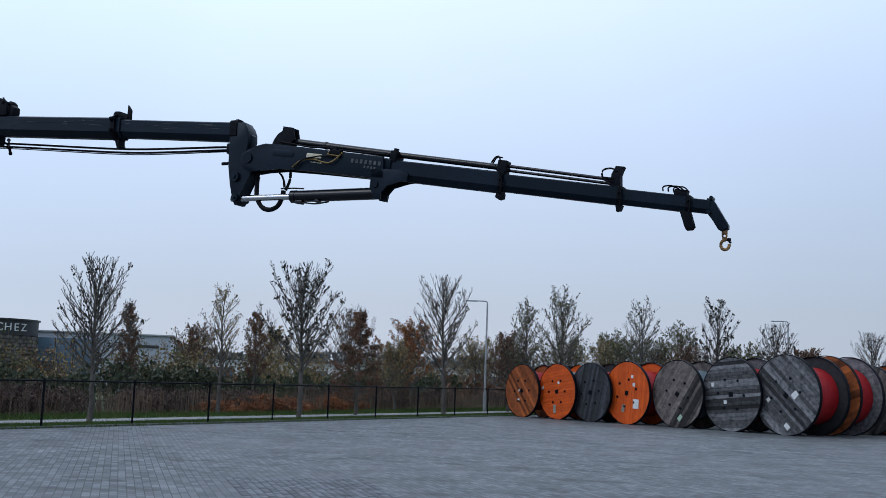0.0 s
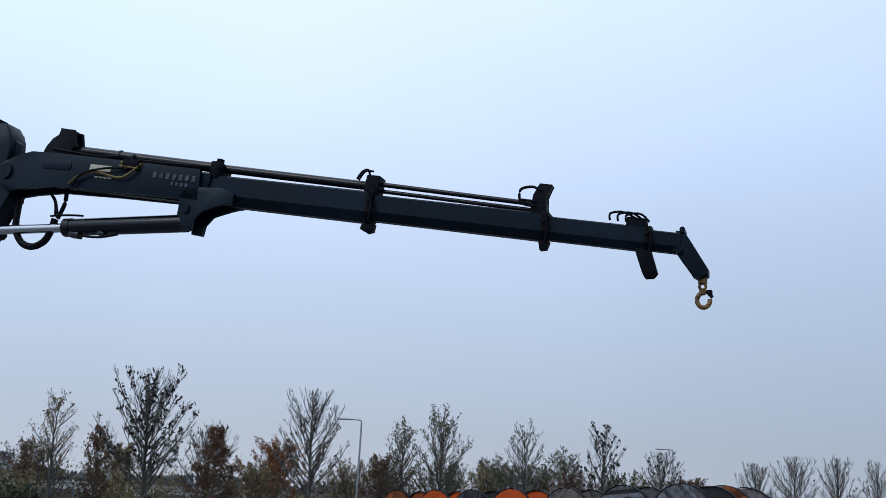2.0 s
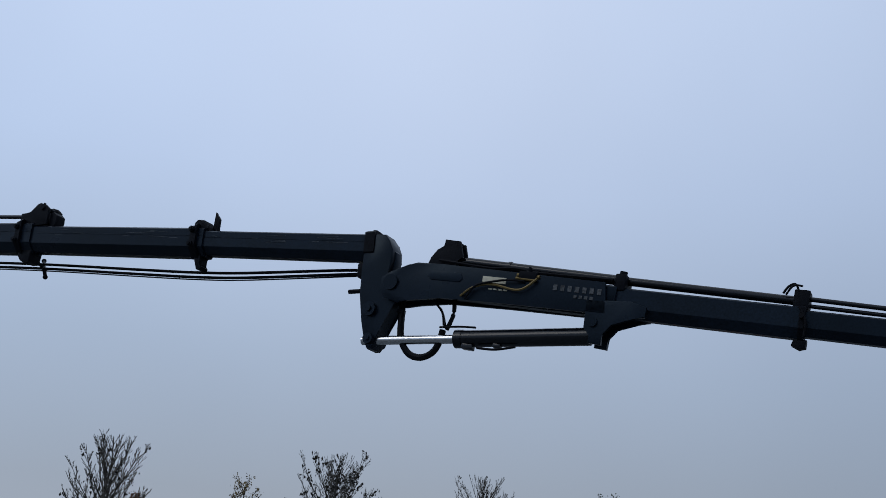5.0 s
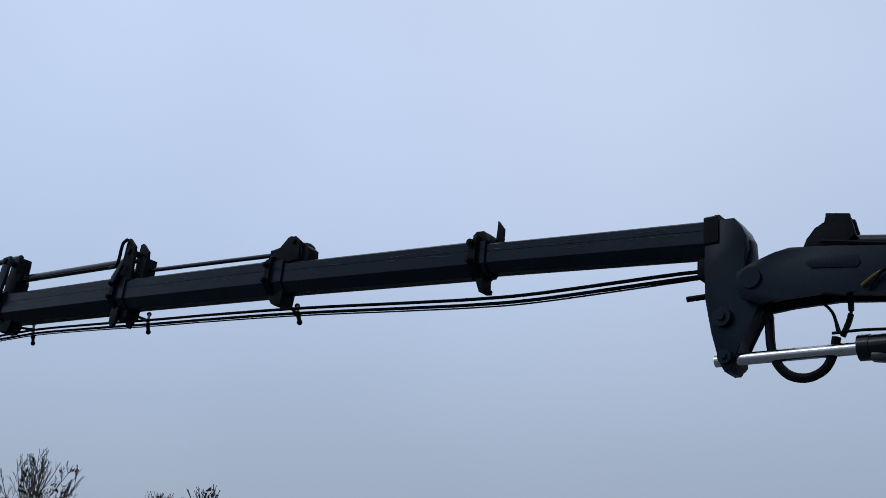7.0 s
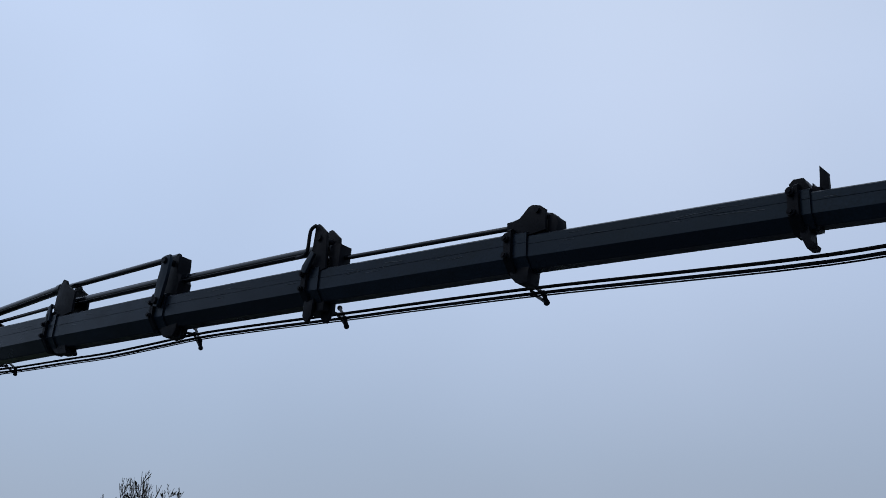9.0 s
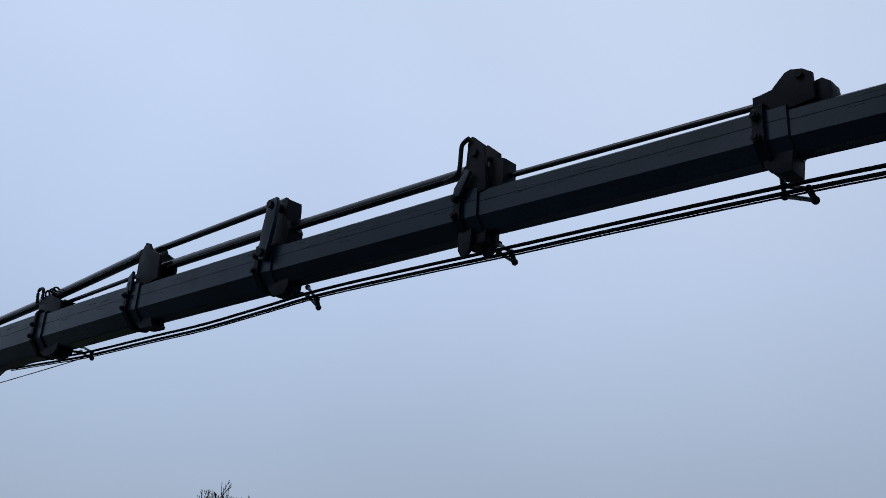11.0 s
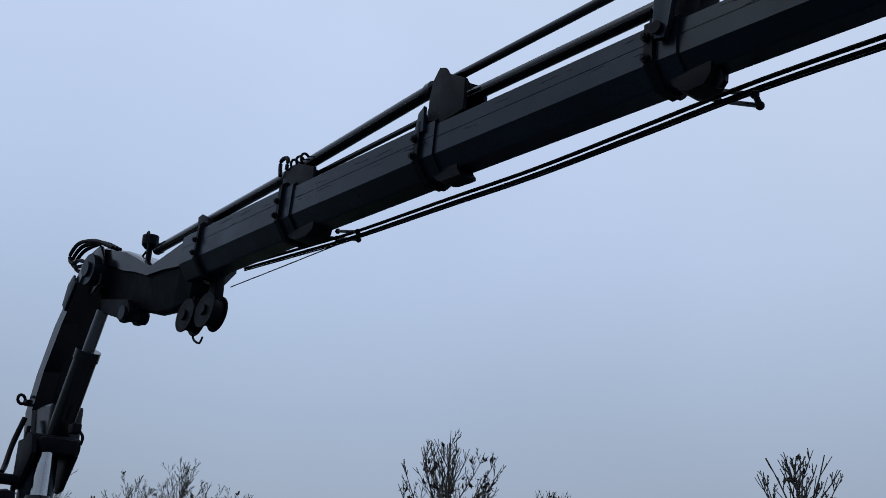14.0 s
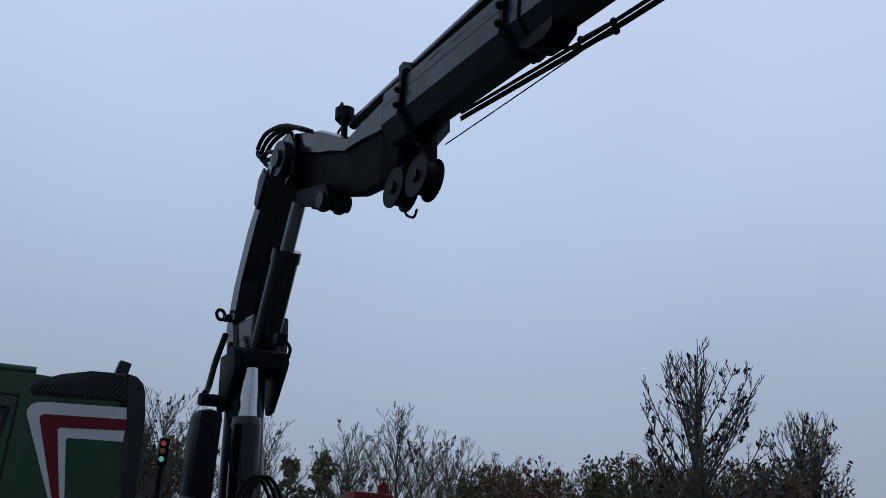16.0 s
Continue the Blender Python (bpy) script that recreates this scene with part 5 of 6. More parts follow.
sweep(b, [(-14.2, 0.0, 4.02), (-14.12, -0.02, 3.95), (-14.0, -0.03, 3.90), (-13.95, -0.03, 3.95)], 0.011, 6)
root_part("hose_hook", b, IRON, housing)
b = shapes()
sweep(b, [(-14.40, 0.0, 4.36), (-14.46, 0.0, 4.27), (-14.36, 0.0, 4.20), (-14.26, 0.0, 4.22)], 0.011, 6)
root_part("hose_hook", b, IRON, housing)

b = shapes()
loops = []
for z, xl, d in ((5.10, -16.18, 0.10), (4.95, -16.30, 0.18), (4.49, -16.69, 0.22), (4.0, -16.97, 0.20), (3.6, -17.12, 0.20), (3.2, -17.04, 0.22)):
    prof = [(xl, -0.34), (xl + d, -0.35), (xl + d + 0.10, -0.2), (xl + d + 0.11, 0.0), (xl + d, 0.08), (xl, 0.08)]
    loops.append([b.verts.new((u, v, z)) for u, v in prof])
for p, q in zip(loops, loops[1:]):
    for k in range(6):
        b.faces.new((p[k], q[k], q[(k + 1) % 6], p[(k + 1) % 6]))
b.faces.new(loops[0])
b.faces.new(loops[-1][::-1])
box(b, (-16.68, -0.14, 3.38), (0.42, 0.36, 0.5), bevel=0.03)
root_part("main_arm", b, GLOSSY, label="upright glossy black main arm leaning to the boom", smooth=False)
b = shapes()
plate(b, [(-16.42, 4.92), (-16.30, 5.0), (-16.22, 4.9), (-16.42, 4.62), (-16.5, 4.7)], -0.37, -0.345, 0.006)
root_part("cover_plate", b, CRANE_WORN)
for yy, rr in ((-0.19, 0.10),):
    b = shapes()
    rod(b, (-15.90, -0.16, 4.56), (-16.08, yy, 4.1), 0.066, seg=18)
    root_part("piston_rod", b, DARK_CHROME, label="chrome rod of the outer boom cylinder")
    b = shapes()
    rod(b, (-16.06, yy, 4.12), (-16.55, yy, 3.25), 0.125, seg=20)
    rod(b, (-16.045, yy, 4.15), (-16.095, yy, 4.05), 0.135, seg=20)
    root_part("boom_cylinder", b, GLOSSY)
b = shapes()
ring(b, (-17.14, -0.40, 3.74), (1, 0.35, 0.1), 0.05, 0.017, 18, 8)
box(b, (-17.08, -0.35, 3.70), (0.1, 0.05, 0.06), bevel=0.01)
root_part("lifting_eye", b, IRON)
b = shapes()
box(b, (-16.42, -0.3, 3.14), (0.56, 0.4, 0.16), bevel=0.04)
rod(b, (-16.35, -0.56, 3.16), (-16.35, -0.04, 3.16), 0.11, seg=20)
for yy in (-0.58, -0.14):
    plate(b, [(-16.55, 3.2), (-16.2, 3.22), (-16.15, 3.05), (-16.4, 2.72), (-16.5, 2.70), (-16.55, 2.8)], yy, yy + 0.05, 0.01)
rod(b, (-16.45, -0.78, 2.79), (-16.45, -0.4, 2.79), 0.055, seg=14)
box(b, (-16.08, -0.2, 3.32), (0.12, 0.10, 0.1), bevel=0.015)
sweep(b, [(-16.06, -0.17, 3.32), (-16.02, -0.13, 3.24), (-16.05, -0.13, 3.16)], 0.016, 6)
root_part("column_head", b, IRON)
b = shapes()
rod(b, (-16.22, -0.42, 2.5), (-16.24, -0.40, 3.08), 0.082, seg=20)
root_part("piston_rod", b, CHROME, label="shining chrome rod of the main lift cylinder")
b = shapes()
rod(b, (-16.22, -0.44, 1.1), (-16.22, -0.42, 2.56), 0.13, seg=24)
rod(b, (-16.22, -0.42, 2.56), (-16.22, -0.42, 2.63), 0.135, 0.12, seg=24)
root_part("lift_cylinder", b, GLOSSY)
b = shapes()
rod(b, (-16.45, -0.36, 0.95), (-16.45, -0.36, 3.1), 0.2, 0.17, seg=28)
box(b, (-16.4, -0.3, 1.25), (0.9, 0.9, 0.5), bevel=0.06)
root_part("column", b, CRANE)
for k in range(3):
    b = shapes()
    o = 0.05 * k
    sweep(b, [(-15.86, -0.62 + o, 1.6), (-15.84, -0.60 + o, 1.95), (-15.85, -0.45 + o, 2.1), (-15.88, -0.3 + o, 1.9), (-15.95, -0.24, 1.6)], 0.016, 6)
    root_part("hose", b, RUBBER)
b = shapes()
sweep(b, [(-15.95, -0.66, 2.5), (-15.92, -0.64, 2.15), (-15.88, -0.5, 2.0), (-15.9, -0.46, 1.7)], 0.012, 6)
root_part("feed_pipe", b, IRON)
b = shapes()
sweep(b, [(-16.9, -0.42, 3.5), (-16.86, -0.52, 3.2), (-16.7, -0.62, 2.95), (-16.5, -0.72, 2.85)], 0.03, 8)
sweep(b, [(-16.8, -0.40, 3.4), (-16.72, -0.46, 3.1), (-16.55, -0.56, 2.8), (-16.4, -0.6, 2.6)], 0.024, 8)
root_part("hose", b, RUBBER)


crane.matrix_basis = SITE @ crane.matrix_basis


# ---- the truck that carries it ----
def truck():
    t = thing("truck", "dark green truck cab with white and red stripes", "truck", at=(-16.2, -0.5, 0))

    base = t.matrix_basis.copy()
    t.matrix_basis = SITE @ base
    fit = Matrix.Translation((-0.65, 0.196, 0)) @ Matrix.Diagonal((1, 1.13, 1.093, 1))

    def tp(name, bm, mat, parent=None, label=""):
        bm.transform(fit)
        ob = part(name, bm, mat, parent or t, label)
        if parent is None:
            ob.matrix_parent_inverse = base.inverted()
        return ob

    side, far = -14.97, -17.43
    b = shapes()
    prof = [(-1.62, 1.0), (-1.62, 2.50), (-1.68, 2.62), (-2.3, 2.62), (-2.9, 2.60), (-3.45, 2.50), (-3.62, 2.30), (-3.80, 1.55), (-3.82, 0.9), (-3.75, 0.55), (-2.9, 0.55), (-2.55, 0.95)]
    plate(b, prof, far, side, 0.07, axis="x")
    cab = tp("cab_body", b, GREEN, label="dark green painted cab shell")
    b = shapes()
    rod(b, (side - 0.06, -2.21, 2.645), (side - 0.06, -3.5, 2.60), 0.032, seg=14)
    tp("roof_rail", b, GREEN, cab)
    b = shapes()
    fair = [(-2.235, 2.51), (-2.225, 2.535), (-2.165, 2.59), (-2.046, 2.645), (-1.867, 2.692), (-1.62, 2.713), (-1.60, 2.513), (-1.9, 2.492), (-2.21, 2.474)]
    plate(b, fair, side - 0.18, side + 0.012, 0.015, axis="x")
    fp = tp("air_intake", b, PLASTIC, label="ribbed black air intake fairing")
    for i in range(19):
        y0 = -2.20 + 0.031 * i
        foot = 2.497 + 0.034 * (y0 + 2.2) / 0.6
        crest = 2.565 + 0.135 * (1 - (1 - min(1.0, max(0.0, (y0 + 2.16) / 0.5))) ** 2)
        run = min((crest - foot) * 0.62, -1.612 - y0)
        a, c = Vector((side + 0.018, y0, foot)), Vector((side + 0.018, y0 + run, foot + run / 0.62))
        b = shapes()
        box(b, (a + c) / 2, (0.03, 0.012, (c - a).length), pose(0, 0, 0, -math.degrees(math.atan(0.62)), 0, 0))
        tp("rib", b, RIB, fp)
    b = shapes()
    plate(b, [(-1.615, 2.713), (-1.55, 2.70), (-1.50, 2.655), (-1.475, 2.59), (-1.455, 2.435), (-1.445, 2.17), (-1.42, 1.2), (-1.50, 1.2), (-1.533, 2.16), (-1.572, 2.50), (-1.61, 2.513)], side - 0.3, side + 0.016, 0.02, axis="x")
    tp("intake_duct", b, PLASTIC)
    b = shapes()
    box(b, (side - 0.12, -1.64, 2.76), (0.1, 0.085, 0.10), pose(0, 0, 0, -12, 0, 0), bevel=0.012)
    rod(b, (side - 0.12, -1.635, 2.70), (side - 0.12, -1.64, 2.77), 0.03, seg=10)
    tp("marker_lamp", b, PLASTIC)

    def stripe(name, poly, mat, lift):
        b = shapes()
        plate(b, poly, side + 0.001, side + lift, 0.0, axis="x")
        tp(name, b, mat)

    stripe("white_stripe", [(-1.575, 2.470), (-2.12, 2.436), (-2.165, 2.428), (-2.205, 2.405), (-2.222, 2.37), (-2.222, 2.34), (-1.91, 1.6), (-1.86, 1.6), (-1.947, 2.195), (-1.935, 2.21), (-1.575, 2.229)], WHITE, 0.004)
    stripe("red_stripe", [(-1.575, 2.386), (-2.105, 2.353), (-2.13, 2.345), (-2.138, 2.322), (-1.905, 1.6), (-1.885, 1.6), (-2.012, 2.26), (-1.995, 2.275), (-1.575, 2.308)], RED, 0.008)
    stripe("green_panel", [(-1.577, 2.227), (-1.935, 2.208), (-1.945, 2.195), (-1.862, 1.6), (-1.577, 1.6)], GREEN, 0.006)
    b = shapes()
    for y0, z0, y1, z1 in ((-2.29, 2.46, -2.33, 1.2), (-2.29, 2.46, -3.4, 2.42)):
        rod(b, (side + 0.002, y0, z0), (side + 0.002, y1, z1), 0.008, seg=6)
    tp("door_seam", b, PLASTIC)
    b = shapes()
    plate(b, [(-2.34, 2.36), (-2.38, 2.40), (-3.05, 2.38), (-3.25, 1.95), (-2.42, 1.95), (-2.36, 2.0)], side - 0.01, side + 0.006, 0.004, axis="x")
    w = tp("side_window", b, GLASS, label="dark tinted door window")
    b = shapes()
    ringpts = [(side + 0.006, y, z) for y, z in ((-2.34, 2.37), (-3.05, 2.39), (-3.27, 1.94), (-2.4, 1.93))]
    for p, q in zip(ringpts, ringpts[1:] + ringpts[:1]):
        rod(b, p, q, 0.014, seg=6)
    tp("window_frame", b, PLASTIC, w)
    b = shapes()
    box(b, ((side + far) / 2, -3.70, 1.95), (2.1, 0.03, 0.62), pose(0, 0, 0, -14, 0, 0), bevel=0.01)
    tp("windscreen", b, GLASS)
    b = shapes()
    box(b, (-16.2, -3.83, 0.75), (2.4, 0.12, 0.4), bevel=0.04)
    tp("bumper", b, PLASTIC)
    b = shapes()
    for x in (-16.62, -15.78):
        box(b, (x, 1.4, 0.85), (0.09, 8.6, 0.26), bevel=0.01)
    for y in (-2.5, -0.6, 1.0, 2.6, 4.2, 5.4):
        box(b, (-16.2, y, 0.85), (0.8, 0.1, 0.2), bevel=0.01)
    tp("chassis", b, IRON)
    b = shapes()
    box(b, (-16.2, 3.4, 1.16), (2.45, 5.0, 0.12), bevel=0.015)
    tp("load_bed", b, IRON)
    for y in (-2.75, 2.4, 3.7):
        for x in (-15.2, -17.2):
            b = shapes()
            rod(b, (x - 0.16, y, 0.5), (x + 0.16, y, 0.5), 0.5, seg=32)
            es = [e for e in b.edges if e.calc_face_angle(0) > 1]
            bmesh.ops.bevel(b, geom=es, offset=0.05, segments=3, affect="EDGES")
            wheel = tp("wheel", b, TYRE, label="black truck tyre on grey rim")
            b = shapes()
            sgn = 1 if x > -16 else -1
            rod(b, (x + sgn * 0.12, y, 0.5), (x + sgn * 0.168, y, 0.5), 0.29, 0.25, seg=24)
            rod(b, (x + sgn * 0.16, y, 0.5), (x + sgn * 0.2, y, 0.5), 0.1, seg=16)
            tp("rim", b, STEEL, wheel)
    b = shapes()
    box(b, (-15.72, -0.88, 1.9), (0.42, 0.20, 1.45), bevel=0.09)
    tp("oil_tank", b, IRON, label="rounded dark tank behind the cab")
    b = shapes()
    box(b, (-15.6, -0.98, 1.55), (0.5, 0.3, 0.75), bevel=0.1)
    tp("side_cover", b, PLASTIC)


truck()


# ---- signal post, red machine, street lamps ----
s = thing("traffic_signal", "small signal post with lit red and green lamps", "signal", at=(-24.49, -0.66, 0.20))
b = shapes()
rod(b, (0, 0, -0.16), (0, 0, 2.95), 0.05, seg=12)
part("pole", b, IRON, s)
b = shapes()
box(b, (0, 0, 3.12), (0.16, 0.16, 0.44), bevel=0.025)
hd = part("signal_head", b, IRON, s)
for z, mt, nm in ((3.25, glow("lit_red_lamp", (0.9, 0.08, 0.04), 0.06), "red_lamp"), (3.13, LEAF_ORANGE, "amber_lamp"), (3.00, glow("lit_green_lamp", (0.2, 0.75, 0.6), 0.2), "green_lamp")):
    b = shapes()
    rod(b, (0.07, -0.02, z), (0.11, -0.03, z), 0.042, seg=16)
    part(nm, b, mt, hd)

m = thing("red_machine", "red painted machine standing behind the crane", "machine", at=(-24.80, 3.17, 0))
b = shapes()
box(b, (0, -0.5, 1.23), (2.0, 1.3, 2.5), bevel=0.1)
part("machine_body", b, REDMACH, m)
b = shapes()
box(b, (0.9, -0.45, 2.72), (0.6, 0.7, 0.5), bevel=0.04)
box(b, (0.9, -0.62, 2.55), (0.66, 0.2, 0.5), bevel=0.03)
part("engine_cover", b, REDMACH, m)
b = shapes()
plate(b, [(-0.36, 2.4), (-0.12, 2.4), (-0.14, 3.12), (-0.22, 3.20), (-0.30, 3.12)], 0.9, 1.0, 0.01, axis="x")
part("guard", b, REDMACH, m)
b = shapes()
sweep(b, [(0.9, -1.12, 2.3), (0.9, -1.16, 2.68), (0.9, -0.95, 2.72)], 0.02)
part("handrail", b, IRON, m)


def street_lamp(x, y, h, label, turn):
    t = thing("street_lamp", label, "street lamp", group="street lamps", at=(x, y, 0), turn=turn)
    b = shapes()
    rod(b, (0, 0, 0), (0, 0, 0.9), 0.075, seg=14)
    rod(b, (0, 0, 0.9), (0, 0, h - 0.12), 0.055, 0.04, seg=14)
    part("pole", b, STEEL, t)
    b = shapes()
    sweep(b, [(0, 0, h - 0.14), (-0.03, 0, h - 0.03), (-0.16, 0, h), (-0.5, 0, h + 0.01)], 0.03)
    part("arm", b, STEEL, t)
    b = shapes()
    box(b, (-0.78, 0, h), (0.6, 0.18, 0.07), bevel=0.03)
    part("lamp_head", b, STEEL, t)


street_lamp(-14.8, 37.2, 5.35, "slim galvanised street lamp by the path", 25)
street_lamp(-4.6, 60.5, 5.9, "slim galvanised street lamp in the distance", 25)
street_lamp(-37.97, 4.44, 5.01, "slim galvanised street lamp behind the yard", 120)


# ---- cable drums ----
def drum(x, y, r, width, wood, wrap, label, turn=-27.5, roll=0.0, tags=(), back=None):
    """A cable drum on its rims: two flanges of boards with rim, hub hole and bolts, and the wound cable between."""
    t = thing("cable_drum", label, "cable drum", group="cable drums", at=(x, y, r), turn=turn)
    t.matrix_basis = t.matrix_basis @ pose(0, 0, 0, 0, roll, 0)
    rnd = random.Random(int((x + 50) * 100 + y * 7))
    for sgn, y0, timber in ((-1, 0.0, wood), (1, width, back or wood)):
        b = shapes()
        rod(b, (0, y0 + 0.045, 0), (0, y0 + 0.055, 0), r * 0.985, seg=48)
        fl = part("flange", b, timber, t)
        n = int(2 * r / 0.13)
        wb = 2 * r / n
        for i in range(n):
            u0, u1 = -r + i * wb + 0.004, -r + (i + 1) * wb - 0.004
            um = max(abs(u0), abs(u1))
            if um > r * 0.995:
                um = r * 0.985
            l = math.sqrt(max(r * r - um * um, 0.0004))
            lo0 = math.sqrt(max(r * r - u0 * u0, 0.0004)) * 0.992
            lo1 = math.sqrt(max(r * r - u1 * u1, 0.0004)) * 0.992
            d = 0.012 * rnd.random()
            b = shapes()
            ya, yb = (y0 - d, y0 + 0.05) if sgn < 0 else (y0 + 0.05, y0 + 0.1 + d)
            plate(b, [(u0, -lo0), (u1, -lo1), (u1, lo1), (u0, lo0)], ya, yb)
            part("board", b, timber, fl, smooth=False)
        b = shapes()
        yr = y0 + 0.05
        for k in range(48):
            a0, a1 = math.tau * k / 48, math.tau * (k + 1) / 48
            q = []
            for a, rr, yy in ((a0, r, yr - 0.06), (a1, r, yr - 0.06), (a1, r, yr + 0.06), (a0, r, yr + 0.06)):
                q.append(b.verts.new((rr * math.cos(a), yy, rr * math.sin(a))))
            b.faces.new(q)
        bmesh.ops.remove_doubles(b, verts=b.verts, dist=0.001)
        bmesh.ops.solidify(b, geom=list(b.faces), thickness=0.022)
        part("rim", b, IRON, fl)
    b = shapes()
    rod(b, (0, 0.08, 0), (0, width, 0), r * 0.73, seg=40)
    part("cable_winding", b, wrap, t)
    b = shapes()
    box(b, (0, -0.016, 0), (0.17, 0.03, 0.17), bevel=0.01)
    part("hub_plate", b, IRON, t)
    for k in range(6):
        a = math.tau * k / 6 + 0.4
        b = shapes()
        rod(b, (0.44 * r * math.cos(a), -0.03, 0.44 * r * math.sin(a)), (0.44 * r * math.cos(a), 0.0, 0.44 * r * math.sin(a)), 0.05, seg=10)
        part("bolt", b, IRON, t)
    for (u, v, w, h, mt) in tags:
        b = shapes()
        box(b, (u * r, -0.022, v * r), (w, 0.012, h), pose(0, 0, 0, 0, rnd.uniform(-12, 12), 0))
        part("label", b, mt, t, "pasted paper label")
    return t


drum(-10.76, 32.45, 1.11, 1.2, RUSTWOOD, REDCABLE, "faded orange wooden cable drum with red cable", roll=-40, tags=[(-0.35, -0.15, 0.12, 0.1, PAPER), (-0.1, 0.1, 0.1, 0.07, PAPER)])
drum(-8.9, 31.82, 1.14, 1.2, ORANGEWOOD, BLUECABLE, "bright orange wooden cable drum with blue-grey cable", roll=80, tags=[(0.6, -0.2, 0.34, 0.16, PALLETM), (-0.25, -0.75, 0.13, 0.13, PAPER), (-0.3, 0.15, 0.1, 0.1, PAPER)])
drum(-7.24, 31.26, 1.17, 1.1, BLACKWOOD, REDCABLE, "dark stained wooden cable drum with red cable", roll=15)
drum(-5.52, 30.68, 1.21, 1.3, ORANGEWOOD, REDCABLE, "bright orange wooden cable drum with taped labels", roll=5, tags=[(0.45, -0.3, 0.3, 0.36, PAPER), (0.2, 0.55, 0.12, 0.12, PAPER), (-0.75, 0.15, 0.12, 0.16, PAPER), (0.3, 0.3, 0.12, 0.14, PAPER), (-0.1, -0.5, 0.16, 0.3, PALLETM)])
drum(-3.32, 29.94, 1.25, 1.3, BROWNWOOD, BLUECABLE, "weathered brown wooden cable drum with blue-grey cable", roll=35, tags=[(0.5, -0.5, 0.15, 0.24, MINT)])
drum(-1.17, 29.21, 1.32, 1.3, GREYWOOD, REDCABLE, "weathered grey wooden cable drum with red cable", roll=85, tags=[(0.2, -0.2, 0.13, 0.13, PAPER), (-0.3, -0.6, 0.14, 0.12, PAPER)])
drum(0.86, 28.49, 1.37, 1.55, GREYWOOD, REDCABLE, "large weathered grey cable drum with red cable", roll=-48, back=BLACKWOOD, tags=[(0.2, -0.2, 0.26, 0.2, PAPER), (-0.45, 0.3, 0.14, 0.14, PAPER), (-0.55, -0.55, 0.16, 0.22, PAPER)])
drum(1.88, 30.44, 1.40, 1.3, RUSTWOOD, REDCABLE, "rusty orange cable drum with red cable behind a grey one", roll=70, back=GREYWOOD)
drum(3.0, 32.9, 1.28, 1.1, BROWNWOOD, REDCABLE, "pale brown cable drum with red cable at the row's end", roll=30, back=RUSTWOOD)
BEHIND = [
    (-0.2, 33.4, 1.34, BLACKWOOD, BLACKCABLE, "dark cable drum standing behind"),
    (-2.4, 33.2, 1.25, BLACKWOOD, GREYCABLE, "dark cable drum with grey foil wrap behind"),
    (-4.5, 33.6, 1.22, BROWNWOOD, GREYCABLE, "brown cable drum with grey wrap standing behind"),
    (-6.1, 34.2, 1.2, BLACKWOOD, GREYCABLE, "dark cable drum with empty rim behind"),
    (-7.8, 34.6, 1.15, BLACKWOOD, BLUECABLE, "dark cable drum with blue-grey cable behind"),
    (-9.7, 35.1, 1.12, BLACKWOOD, GREYCABLE, "dark cable drum with grey wrap behind"),
]
for i, (x, y, r, wood, wrap, lab) in enumerate(BEHIND):
    drum(x, y, r, 1.15, wood, wrap, lab, roll=37 * i)


# ---- far end of the yard ----
def pallet_stack(x, y, w, h, n, label, mat):
    t = thing("pallet_stack", label, "pallets", group="stacked goods", at=(x, y, 0), turn=8)
    for i in range(n):
        b = shapes()
        z = h * i / n
        box(b, (0, 0, z + 0.06), (w, 1.0, 0.03))
        for dx in (-w / 2 + 0.06, 0, w / 2 - 0.06):
            box(b, (dx, 0, z + 0.025), (0.1, 1.0, 0.05))
        p = part("pallet", b, BROWNWOOD, t)
        b = shapes()
        box(b, (0.02 * (i % 2), 0, z + 0.08 + (h / n - 0.09) / 2), (w * 0.94, 0.95, h / n - 0.1), bevel=0.02)
        part("load", b, mat, t)


pallet_stack(4.0, 64.2, 1.1, 1.9, 4, "stacked pale blocks on pallets", PALLETM)
pallet_stack(5.3, 64.8, 1.2, 2.2, 5, "tall stack of pale boards on pallets", PALLETM)
pallet_stack(6.6, 64.4, 1.1, 1.8, 3, "dark wrapped goods on pallets", BLACKWOOD)
pallet_stack(4.7, 62.6, 1.7, 0.55, 1, "low pallet of pale blocks", PALLETM)
t = thing("bulk_bags", "white bulk bags on the far paving", "bags", at=(7.9, 62.8, 0))
for i in range(4):
    b = shapes()
    box(b, (i * 0.75 - 1.1, 0.2 * (i % 2), 0.45), (0.7, 0.7, 0.9), bevel=0.14)
    part("bag", b, SHED, t)
t = thing("storage_tent", "white rounded storage tent at the far end", "tent", at=(12.2, 66, 0))
b = shapes()
arc = [(5.5 * math.cos(a), 5.2 * math.sin(a)) for a in [math.pi * k / 20 for k in range(21)]]
plate(b, arc, 0, 14, 0.0)
part("tent_sheet", b, TENTM, t)
for k in range(4):
    b = shapes()
    sweep(b, [(5.55 * math.cos(a), 0.1 + 4.4 * k, 5.25 * math.sin(a)) for a in [math.pi * j / 10 for j in range(11)]], 0.05, 6)
    part("tent_arch", b, STEEL, t)


